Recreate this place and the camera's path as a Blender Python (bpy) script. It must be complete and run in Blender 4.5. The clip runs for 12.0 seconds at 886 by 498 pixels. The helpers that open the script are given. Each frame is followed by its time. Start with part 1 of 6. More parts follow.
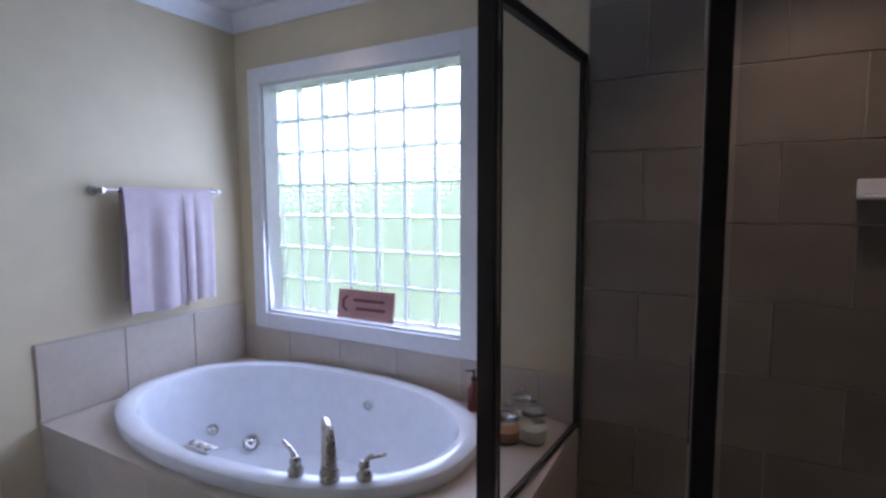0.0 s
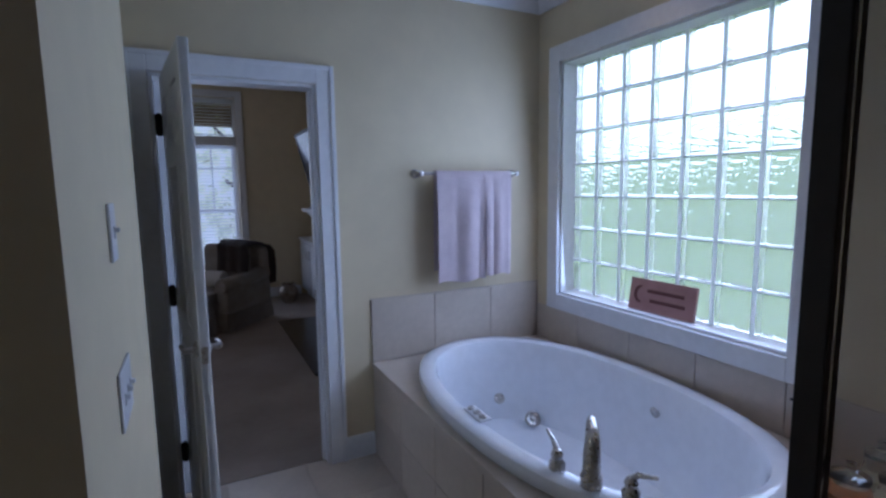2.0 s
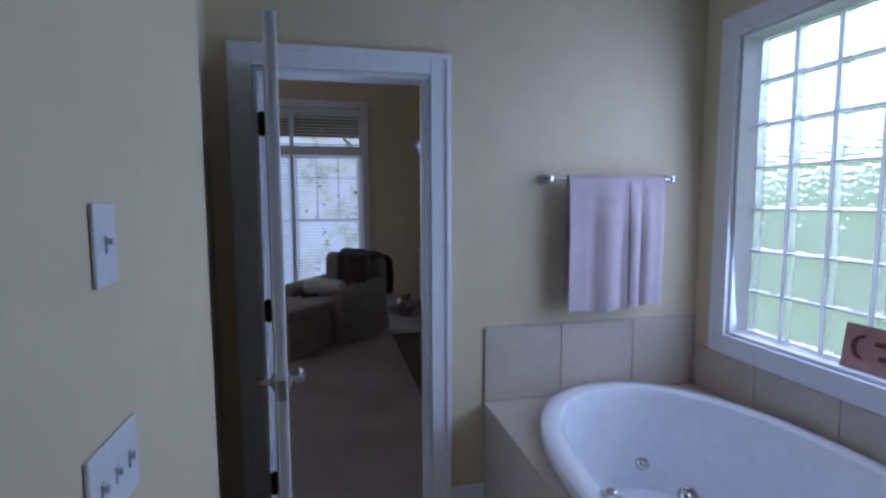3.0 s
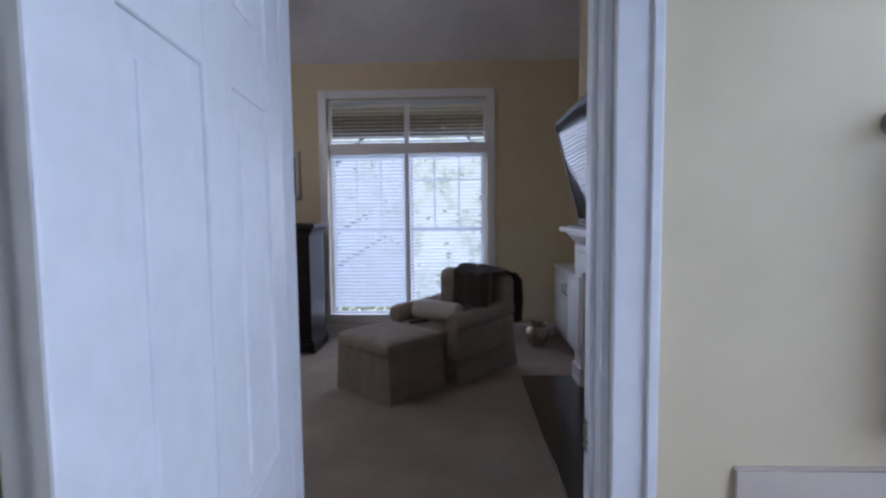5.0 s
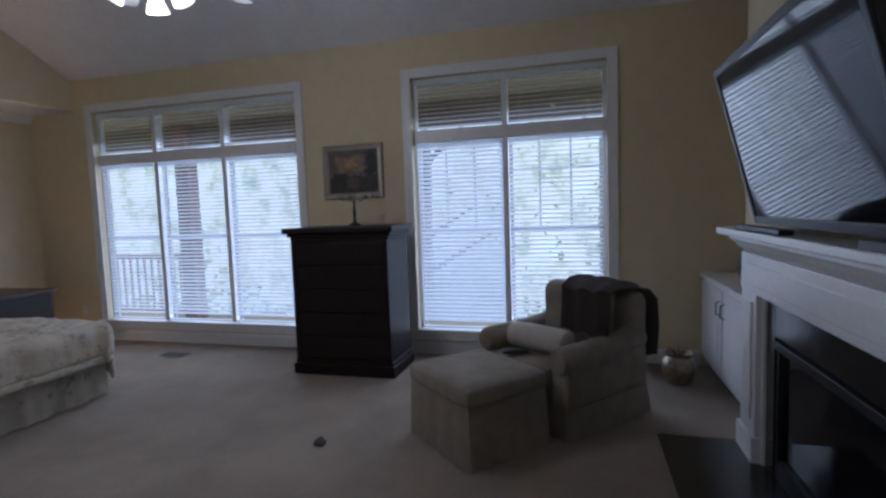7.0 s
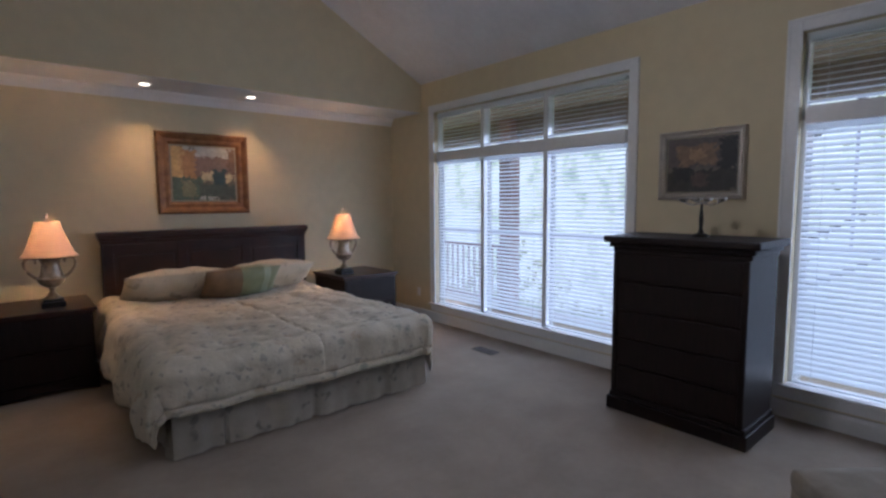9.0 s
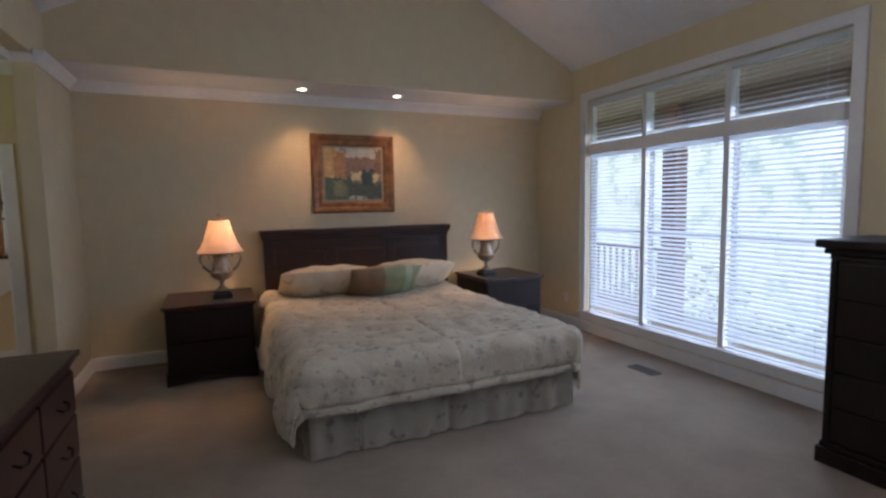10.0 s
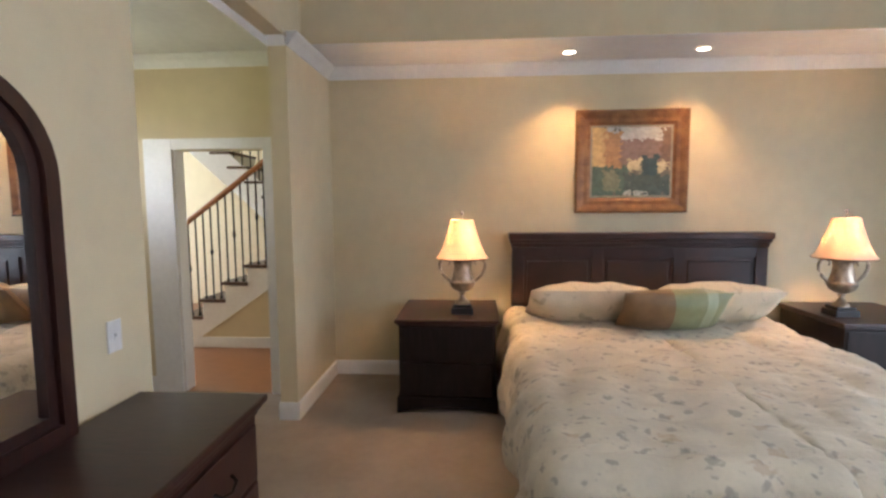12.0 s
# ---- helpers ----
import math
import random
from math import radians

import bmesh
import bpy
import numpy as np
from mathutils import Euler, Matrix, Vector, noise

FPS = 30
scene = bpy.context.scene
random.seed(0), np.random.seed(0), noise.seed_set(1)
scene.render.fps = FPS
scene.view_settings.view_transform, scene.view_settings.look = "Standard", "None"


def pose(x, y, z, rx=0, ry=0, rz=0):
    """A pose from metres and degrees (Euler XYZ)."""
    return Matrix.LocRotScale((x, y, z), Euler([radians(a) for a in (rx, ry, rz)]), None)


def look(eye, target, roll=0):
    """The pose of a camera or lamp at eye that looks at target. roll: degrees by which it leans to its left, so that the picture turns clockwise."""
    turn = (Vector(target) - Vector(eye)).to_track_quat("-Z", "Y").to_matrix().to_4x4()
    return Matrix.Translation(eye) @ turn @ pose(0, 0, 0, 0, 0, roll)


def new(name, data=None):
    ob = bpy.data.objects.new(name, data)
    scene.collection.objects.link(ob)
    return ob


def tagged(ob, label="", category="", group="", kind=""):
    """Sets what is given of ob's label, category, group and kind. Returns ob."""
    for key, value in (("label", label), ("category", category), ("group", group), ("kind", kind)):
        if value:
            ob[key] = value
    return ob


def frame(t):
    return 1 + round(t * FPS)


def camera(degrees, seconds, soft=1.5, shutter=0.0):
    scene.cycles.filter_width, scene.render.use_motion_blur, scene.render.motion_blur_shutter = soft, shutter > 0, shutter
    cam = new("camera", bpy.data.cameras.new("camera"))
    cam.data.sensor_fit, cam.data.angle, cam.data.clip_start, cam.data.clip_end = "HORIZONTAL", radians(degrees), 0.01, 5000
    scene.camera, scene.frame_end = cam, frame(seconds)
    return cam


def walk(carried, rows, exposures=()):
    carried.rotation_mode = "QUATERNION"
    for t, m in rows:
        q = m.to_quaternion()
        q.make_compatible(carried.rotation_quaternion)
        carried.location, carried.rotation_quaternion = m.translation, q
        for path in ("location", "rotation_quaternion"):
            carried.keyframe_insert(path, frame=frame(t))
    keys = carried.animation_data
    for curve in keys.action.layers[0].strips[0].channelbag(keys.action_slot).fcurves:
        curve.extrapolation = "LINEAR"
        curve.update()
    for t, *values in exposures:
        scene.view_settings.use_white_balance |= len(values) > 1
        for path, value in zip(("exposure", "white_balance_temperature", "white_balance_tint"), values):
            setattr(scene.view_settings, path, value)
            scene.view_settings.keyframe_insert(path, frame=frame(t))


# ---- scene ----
cam = camera(82.7, 12.0, soft=2.6)
PATH = [
    (0, (-0.04, 0.05, 1.525), (-0.993, 1.799, 1.342), -0.2),
    (0.5, (0.003, 0.121, 1.508), (-1.237, 1.677, 1.301), -0.1),
    (1, (0.035, 0.153, 1.478), (-1.421, 1.504, 1.249), -0.5),
    (1.5, (0.035, 0.196, 1.495), (-1.598, 1.323, 1.244), -0.7),
    (2, (-0.057, 0.246, 1.509), (-1.835, 1.131, 1.268), -0.8),
    (2.5, (-0.239, 0.321, 1.507), (-2.122, 0.964, 1.296), -0.7),
    (3, (-0.47, 0.408, 1.488), (-2.413, 0.843, 1.3), -0.2),
    (3.5, (-0.742, 0.514, 1.523), (-2.717, 0.752, 1.321), 0.4),
    (3.7, (-0.859, 0.539, 1.531), (-2.84, 0.719, 1.319), 0.5),
    (5.3, (-1.869, 0.553, 1.416), (-3.862, 0.44, 1.287), -0.8),
    (5.5, (-1.994, 0.596, 1.417), (-3.985, 0.459, 1.29), -0.8),
    (6, (-2.27, 0.574, 1.445), (-4.259, 0.412, 1.31), -0.8),
    (6.5, (-2.51, 0.589, 1.453), (-4.484, 0.31, 1.292), -1.5),
    (6.7, (-2.597, 0.612, 1.453), (-4.555, 0.238, 1.291), -1.9),
    (8.3, (-3.026, 0.317, 1.566), (-4.635, -0.858, 1.387), 0.1),
    (8.5, (-3.119, 0.22, 1.571), (-4.652, -1.052, 1.387), -0.1),
    (9, (-3.282, 0.126, 1.596), (-4.573, -1.39, 1.409), -0.5),
    (9.5, (-3.362, 0.005, 1.585), (-4.415, -1.686, 1.4), -0.8),
    (10, (-3.501, -0.186, 1.577), (-4.309, -2.007, 1.396), -1.0),
    (10.5, (-3.572, -0.422, 1.559), (-4.133, -2.334, 1.391), -1.0),
    (11, (-3.608, -0.737, 1.603), (-3.914, -2.705, 1.421), -0.9),
    (11.5, (-3.567, -1.064, 1.586), (-3.646, -3.055, 1.415), -0.4),
    (12, (-3.61, -1.438, 1.586), (-3.478, -3.425, 1.403), -0.4),
]
EXPOSURE = [(0.0, -0.3, 5050, 26), (1.0, -0.9, 4850, 22), (2.5, -0.95, 4800, 22), (3.7, -0.65, 4850, 25), (5.5, -0.15, 5250, 21), (6.0, -0.1, 5000, 20), (6.5, -0.38, 4980, 17), (8.5, -0.32, 5020, 17), (9.5, -0.15, 5150, 17), (10.5, 0.15, 5300, 16), (12.0, 1.08, 5520, 13)]
walk(cam, [(t, look(eye, target, roll)) for t, eye, target, roll in PATH], EXPOSURE)

# ---- world, sun and large lights ----
world = bpy.data.worlds.new("world")
scene.world = world
world.use_nodes = True
wn = world.node_tree
sky = wn.nodes.new("ShaderNodeTexSky")
sky.sky_type, sky.sun_disc = "NISHITA", False
sky.sun_elevation, sky.sun_rotation = radians(48), radians(153)
wn.nodes["Background"].inputs["Strength"].default_value = 0.14
wn.links.new(sky.outputs["Color"], wn.nodes["Background"].inputs["Color"])
sun = new("sun", bpy.data.lights.new("sun", "SUN"))
sun.data.energy, sun.data.angle, sun.data.color = 5.0, radians(0.5), (1.0, 0.95, 0.86)
sun.matrix_world = look((0, 0, 20), (-math.cos(radians(48)) * 0.45, math.cos(radians(48)) * 0.89, 20 - math.sin(radians(48))))


def area_light(name, eye, target, sx, sy, power, colour):
    lamp = new(name, bpy.data.lights.new(name, "AREA"))
    lamp.data.shape, lamp.data.size, lamp.data.size_y = "RECTANGLE", sx, sy
    lamp.data.energy, lamp.data.color = power, colour
    lamp.matrix_world = look(eye, target)
    return lamp


def spot_light(name, eye, target, power, colour, degrees=95, size=0.05):
    lamp = new(name, bpy.data.lights.new(name, "SPOT"))
    lamp.data.energy, lamp.data.color, lamp.data.spot_size, lamp.data.spot_blend, lamp.data.shadow_soft_size = power, colour, radians(degrees), 0.7, size
    lamp.matrix_world = look(eye, target)
    return lamp


def point_light(name, eye, power, colour, size=0.04):
    lamp = new(name, bpy.data.lights.new(name, "POINT"))
    lamp.data.energy, lamp.data.color, lamp.data.shadow_soft_size = power, colour, size
    lamp.location = eye
    return lamp


DAY = (0.93, 0.96, 1.0)
WARM = (1.0, 0.51, 0.19)
area_light("daylight_window_three_panes", (-7.572, -3.63, 1.3), (0, -3.63, 1.3), 2.62, 2.1, 50, DAY)
area_light("daylight_window_two_panes", (-7.572, -0.07, 1.3), (0, -0.07, 1.3), 1.76, 2.1, 31, DAY)
area_light("daylight_glass_block", (-1.82, 2.22, 1.55), (-1.82, -2, 1.1), 1.3, 1.3, 21, (0.74, 0.84, 1.0))
# added fill lamp for the foyer; its opening is unseen and made for it
area_light("added_foyer_fill", (2.34, -7.2, 2.2), (-1, -7.2, 1.2), 2.0, 2.6, 55, (1.0, 0.95, 0.86))
# warm fill added to brighten the hall; no window is known on that side
area_light("added_hall_fill", (-0.51, -4.4, 2.05), (-3, -4.4, 1.8), 1.2, 0.7, 4, (1.0, 0.80, 0.55))

# ---- materials ----


def surface(name, colour, rough=0.6, second=None, scale=8.0, bump=0.0, bump_scale=60.0, metal=0.0, spots=None, spot_scale=14.0, coat=0.0, each=0.0, stretch=None):
    m = bpy.data.materials.new(name)
    m.use_nodes = True
    n, l = m.node_tree.nodes, m.node_tree.links
    b = n["Principled BSDF"]
    b.inputs["Roughness"].default_value, b.inputs["Metallic"].default_value = rough, metal
    b.inputs["Coat Weight"].default_value = coat
    at = n.new("ShaderNodeTexCoord").outputs["Object"]
    if stretch:
        mp = n.new("ShaderNodeMapping")
        mp.inputs["Scale"].default_value = stretch
        l.new(at, mp.inputs["Vector"])
        at = mp.outputs["Vector"]

    def noise_at(s, detail=5.0):
        t = n.new("ShaderNodeTexNoise")
        t.inputs["Scale"].default_value, t.inputs["Detail"].default_value = s, detail
        l.new(at, t.inputs["Vector"])
        return t.outputs["Fac"]

    def ramp(fac, a, z, lo=0.35, hi=0.65):
        r = n.new("ShaderNodeValToRGB")
        r.color_ramp.elements[0].position, r.color_ramp.elements[1].position = lo, hi
        r.color_ramp.elements[0].color, r.color_ramp.elements[1].color = (*a, 1), (*z, 1)
        l.new(fac, r.inputs["Fac"])
        return r.outputs["Color"]

    second = second or tuple(c * 0.9 for c in colour)
    out = ramp(noise_at(scale), second, colour)
    fine = ramp(noise_at(scale * 9), (0.95, 0.95, 0.95), (1.0, 1.0, 1.0))
    mix = n.new("ShaderNodeMix")
    mix.data_type, mix.blend_type = "RGBA", "MULTIPLY"
    mix.inputs["Factor"].default_value = 1.0
    l.new(out, mix.inputs["A"]), l.new(fine, mix.inputs["B"])
    out = mix.outputs["Result"]
    if spots:
        fac = ramp(noise_at(spot_scale, 2.0), (0, 0, 0), (1, 1, 1), 0.60, 0.68)
        mix = n.new("ShaderNodeMix")
        mix.data_type = "RGBA"
        l.new(fac, mix.inputs["Factor"]), l.new(out, mix.inputs["A"])
        mix.inputs["B"].default_value = (*spots, 1)
        out = mix.outputs["Result"]
    if each:
        info = n.new("ShaderNodeObjectInfo")
        hsv = n.new("ShaderNodeHueSaturation")
        mr = n.new("ShaderNodeMapRange")
        mr.inputs["To Min"].default_value, mr.inputs["To Max"].default_value = 1 - each, 1 + each
        l.new(info.outputs["Random"], mr.inputs["Value"]), l.new(mr.outputs["Result"], hsv.inputs["Value"]), l.new(out, hsv.inputs["Color"])
        out = hsv.outputs["Color"]
    l.new(out, b.inputs["Base Color"])
    rr = n.new("ShaderNodeMapRange")
    rr.inputs["To Min"].default_value, rr.inputs["To Max"].default_value = max(0.02, rough - 0.06), min(1, rough + 0.06)
    l.new(noise_at(scale * 3), rr.inputs["Value"]), l.new(rr.outputs["Result"], b.inputs["Roughness"])
    if bump:
        bp = n.new("ShaderNodeBump")
        bp.inputs["Strength"].default_value, bp.inputs["Distance"].default_value = bump, 0.01
        l.new(noise_at(bump_scale, 4.0), bp.inputs["Height"]), l.new(bp.outputs["Normal"], b.inputs["Normal"])
    return m


def glow(name, colour, strength):
    m = bpy.data.materials.new(name)
    m.use_nodes = True
    b = m.node_tree.nodes["Principled BSDF"]
    b.inputs["Base Color"].default_value = (*colour, 1)
    b.inputs["Emission Color"].default_value, b.inputs["Emission Strength"].default_value = (*colour, 1), strength
    return m


def glass(name, rough=0.0, colour=(1, 1, 1), bump=0.0, bump_scale=20.0, ior=1.45, stretch=(1, 1, 1)):
    m = bpy.data.materials.new(name)
    m.use_nodes = True
    n, l = m.node_tree.nodes, m.node_tree.links
    b = n["Principled BSDF"]
    b.inputs["Base Color"].default_value, b.inputs["Roughness"].default_value = (*colour, 1), rough
    b.inputs["Transmission Weight"].default_value, b.inputs["IOR"].default_value = 1.0, ior
    if bump:
        t = n.new("ShaderNodeTexNoise")
        t.inputs["Scale"].default_value = bump_scale
        mp = n.new("ShaderNodeMapping")
        mp.inputs["Scale"].default_value = stretch
        l.new(n.new("ShaderNodeTexCoord").outputs["Object"], mp.inputs["Vector"]), l.new(mp.outputs["Vector"], t.inputs["Vector"])
        bp = n.new("ShaderNodeBump")
        bp.inputs["Strength"].default_value, bp.inputs["Distance"].default_value = bump, 0.01
        l.new(t.outputs["Fac"], bp.inputs["Height"]), l.new(bp.outputs["Normal"], b.inputs["Normal"])
    return m


WALL = surface("cream_paint", (0.66, 0.57, 0.38), 0.75, (0.645, 0.555, 0.368), 0.8, 0.05, 140)
CEIL = surface("ceiling_paint", (0.74, 0.74, 0.76), 0.85, None, 2, 0.12, 90)
WHITE = surface("white_trim_paint", (0.80, 0.80, 0.80), 0.38, (0.76, 0.76, 0.765), 3, 0.03, 40)
CARPET = surface("beige_carpet", (0.40, 0.33, 0.26), 0.95, (0.325, 0.268, 0.212), 2.2, 0.9, 260)
BTILE = surface("beige_stone_tile", (0.58, 0.505, 0.41), 0.35, (0.51, 0.44, 0.355), 4, 0.05, 30, each=0.03)
STILE = surface("brown_shower_tile", (0.25, 0.215, 0.165), 0.3, (0.20, 0.17, 0.13), 5, 0.05, 30, each=0.10)
GROUT = surface("grout", (0.53, 0.46, 0.375), 0.9, None, 20, 0.2, 100)
TUB = surface("white_acrylic", (0.80, 0.81, 0.83), 0.12, (0.78, 0.79, 0.82), 2, coat=0.4)
NICKEL = surface("brushed_nickel", (0.55, 0.52, 0.48), 0.28, None, 30, metal=1.0)
DARKMETAL = surface("dark_bronze_metal", (0.022, 0.018, 0.015), 0.4, None, 20, metal=0.6)
CHERRY = surface("dark_cherry_wood", (0.038, 0.011, 0.008), 0.36, (0.021, 0.007, 0.006), 6, 0.05, 30, coat=0.08, stretch=(1, 8, 1))
CHEST = surface("espresso_wood", (0.015, 0.008, 0.007), 0.5, (0.009, 0.005, 0.0045), 6, 0.04, 30, stretch=(8, 8, 1))
OAK = surface("oak_handrail", (0.38, 0.17, 0.07), 0.35, (0.28, 0.115, 0.045), 8, stretch=(1, 6, 6))
TREAD = surface("dark_tread_wood", (0.075, 0.035, 0.02), 0.4, None, 10)
FLOORWOOD = surface("oak_floor_boards", (0.36, 0.15, 0.06), 0.3, (0.29, 0.12, 0.045), 6, stretch=(1, 8, 1), each=0.1)
TOWEL = surface("lilac_terry_cloth", (0.54, 0.455, 0.46), 0.95, (0.49, 0.41, 0.42), 12, 0.6, 300)
SIGN = surface("pink_painted_wood", (0.50, 0.28, 0.26), 0.6, (0.43, 0.23, 0.21), 12)
SIGNINK = surface("brown_ink", (0.16, 0.06, 0.055), 0.7)
QUILT = surface("floral_cream_quilt", (0.62, 0.56, 0.44), 0.85, (0.53, 0.48, 0.385), 5, 0.6, 26, spots=(0.36, 0.33, 0.28), spot_scale=17)


def sprigs(m, colour, scale, size):
    """Scattered printed flowers with ragged petals over a cloth."""
    n, l = m.node_tree.nodes, m.node_tree.links
    b = n["Principled BSDF"]
    under = b.inputs["Base Color"].links[0].from_socket
    tc, v, t = n.new("ShaderNodeTexCoord"), n.new("ShaderNodeTexVoronoi"), n.new("ShaderNodeTexNoise")
    v.inputs["Scale"].default_value, t.inputs["Scale"].default_value = scale, scale * 6
    l.new(tc.outputs["Object"], v.inputs["Vector"]), l.new(tc.outputs["Object"], t.inputs["Vector"])
    k = n.new("ShaderNodeMath")
    k.operation = "MULTIPLY_ADD"
    k.inputs[1].default_value = 0.45
    l.new(t.outputs["Fac"], k.inputs[0]), l.new(v.outputs["Distance"], k.inputs[2])
    f = n.new("ShaderNodeMapRange")
    f.inputs["From Min"].default_value, f.inputs["From Max"].default_value = size + 0.2, size + 0.28
    f.inputs["To Min"].default_value, f.inputs["To Max"].default_value = 0.55, 0.0
    l.new(k.outputs[0], f.inputs["Value"])
    x = n.new("ShaderNodeMix")
    x.data_type = "RGBA"
    x.inputs["B"].default_value = (*colour, 1)
    l.new(f.outputs["Result"], x.inputs["Factor"]), l.new(under, x.inputs["A"]), l.new(x.outputs["Result"], b.inputs["Base Color"])


sprigs(QUILT, (0.22, 0.22, 0.19), 6.5, 0.16)
sprigs(QUILT, (0.40, 0.30, 0.20), 4.3, 0.13)
SHAM = surface("cream_sham_cloth", (0.66, 0.58, 0.44), 0.85, (0.58, 0.51, 0.38), 7, 0.3, 60, spots=(0.42, 0.37, 0.27), spot_scale=9)
SKIRT = surface("cream_bed_skirt", (0.68, 0.63, 0.53), 0.9, (0.60, 0.55, 0.455), 8, 0.2, 80, spots=(0.36, 0.33, 0.27), spot_scale=9)
GREENSATIN = surface("green_satin", (0.27, 0.29, 0.16), 0.4, (0.21, 0.23, 0.125), 8, 0.1, 80)
BROWNSATIN = surface("bronze_satin", (0.24, 0.15, 0.075), 0.4, (0.18, 0.115, 0.06), 8, 0.1, 80)
SHEET = surface("pale_green_satin", (0.38, 0.41, 0.28), 0.45, None, 8)
UPHOL = surface("taupe_upholstery", (0.32, 0.28, 0.225), 0.95, (0.26, 0.225, 0.18), 10, 0.5, 220)
THROW = surface("dark_throw_blanket", (0.055, 0.042, 0.035), 0.95, None, 20, 0.8, 200)
BOLSTER = surface("cream_cloth", (0.60, 0.56, 0.50), 0.9, None, 10, 0.3, 150)
BLACK = surface("black_plastic", (0.010, 0.010, 0.011), 0.45, None, 10)
SCREEN = surface("glossy_dark_screen", (0.008, 0.008, 0.011), 0.04, None, 4, coat=0.0)
SLATE = surface("black_slate", (0.016, 0.015, 0.015), 0.2, (0.024, 0.022, 0.021), 6, 0.05, 40)
SCREEN.node_tree.nodes["Principled BSDF"].inputs["Specular IOR Level"].default_value = 0.16
CHEST.node_tree.nodes["Principled BSDF"].inputs["Specular IOR Level"].default_value = 0.28
FIREBOX = surface("sooted_firebox", (0.012, 0.011, 0.010), 0.7, None, 12, 0.3, 40)
GOLD = surface("worn_gold_frame", (0.25, 0.125, 0.045), 0.4, (0.15, 0.07, 0.028), 14, 0.3, 50, metal=0.25)
SILVERFRAME = surface("champagne_frame", (0.50, 0.46, 0.40), 0.4, None, 14, metal=0.4)


def translucent(name, through_colour, face_colour, share):
    m = bpy.data.materials.new(name)
    m.use_nodes = True
    n, l = m.node_tree.nodes, m.node_tree.links
    t, d, x = n.new("ShaderNodeBsdfTranslucent"), n.new("ShaderNodeBsdfDiffuse"), n.new("ShaderNodeMixShader")
    t.inputs["Color"].default_value, d.inputs["Color"].default_value = (*through_colour, 1), (*face_colour, 1)
    x.inputs["Fac"].default_value = 1 - share
    l.new(t.outputs[0], x.inputs[1]), l.new(d.outputs[0], x.inputs[2]), l.new(x.outputs[0], n["Material Output"].inputs["Surface"])
    return m


SHADE = translucent("lamp_shade_cloth", (0.80, 0.47, 0.28), (0.70, 0.50, 0.38), 0.155)
SLAT = translucent("white_blind_slat", (0.80, 0.83, 0.86), (0.78, 0.79, 0.80), 0.52)
PEWTER = surface("antique_bronze_urn", (0.44, 0.36, 0.28), 0.34, (0.24, 0.19, 0.14), 18, 0.2, 60, metal=0.7)
GLASS = glass("clear_glass", 0.0, (0.96, 0.98, 0.97))
BLOCK = glass("wavy_glass_block", 0.05, (0.98, 1.0, 0.98), 0.6, 20, 1.25, (1, 1, 2.6))
_n, _l = BLOCK.node_tree.nodes, BLOCK.node_tree.links
_t, _m = _n.new("ShaderNodeBsdfTranslucent"), _n.new("ShaderNodeMixShader")
_t.inputs["Color"].default_value, _m.inputs["Fac"].default_value = (1.0, 1.0, 1.0, 1), 0.16
_l.new(_n["Principled BSDF"].outputs[0], _m.inputs[1]), _l.new(_t.outputs[0], _m.inputs[2]), _l.new(_m.outputs[0], _n["Material Output"].inputs["Surface"])
SMOKE = glass("smoked_shower_glass", 0.0, (0.82, 0.81, 0.79), ior=1.15)
MORTAR = translucent("white_mortar", (0.94, 0.95, 0.96), (0.82, 0.83, 0.84), 0.86)
BULB = glow("lit_bulb", (1.0, 0.80, 0.52), 9)
FANGLASS = glow("lit_frosted_glass", (1.0, 0.90, 0.76), 1.6)
MIRROR = surface("mirror_silver", (0.92, 0.93, 0.93), 0.01, (0.92, 0.93, 0.93), 1, metal=1.0)
MIRROR.node_tree.nodes["Principled BSDF"].inputs["Roughness"].default_value = 0.01
for _k in list(MIRROR.node_tree.nodes["Principled BSDF"].inputs["Roughness"].links):
    MIRROR.node_tree.links.remove(_k)
PLATE = surface("white_plastic", (0.75, 0.75, 0.76), 0.35)
VENTMETAL = surface("brown_vent_metal", (0.07, 0.055, 0.045), 0.5)
GRASS = surface("lawn", (0.24, 0.34, 0.05), 0.9, (0.17, 0.28, 0.04), 2, 0.5, 60)
BRICK = surface("red_brick", (0.36, 0.17, 0.12), 0.85, (0.29, 0.13, 0.09), 8, 0.3, 40, each=0.12)
BARK = surface("bark", (0.10, 0.07, 0.05), 0.9, None, 10, 0.6, 40)
AMBER = surface("amber_bath_salts", (0.40, 0.16, 0.04), 0.5, None, 40, 0.5, 90)
PALESALT = surface("pale_bath_salts", (0.62, 0.60, 0.42), 0.6, None, 40, 0.5, 90)
SOAP = surface("red_soap_bottle", (0.16, 0.03, 0.03), 0.3)

LEAF = translucent("sunlit_leaves", (0.80, 0.80, 0.50), (0.34, 0.36, 0.18), 0.6)

# ---- mesh helpers ----


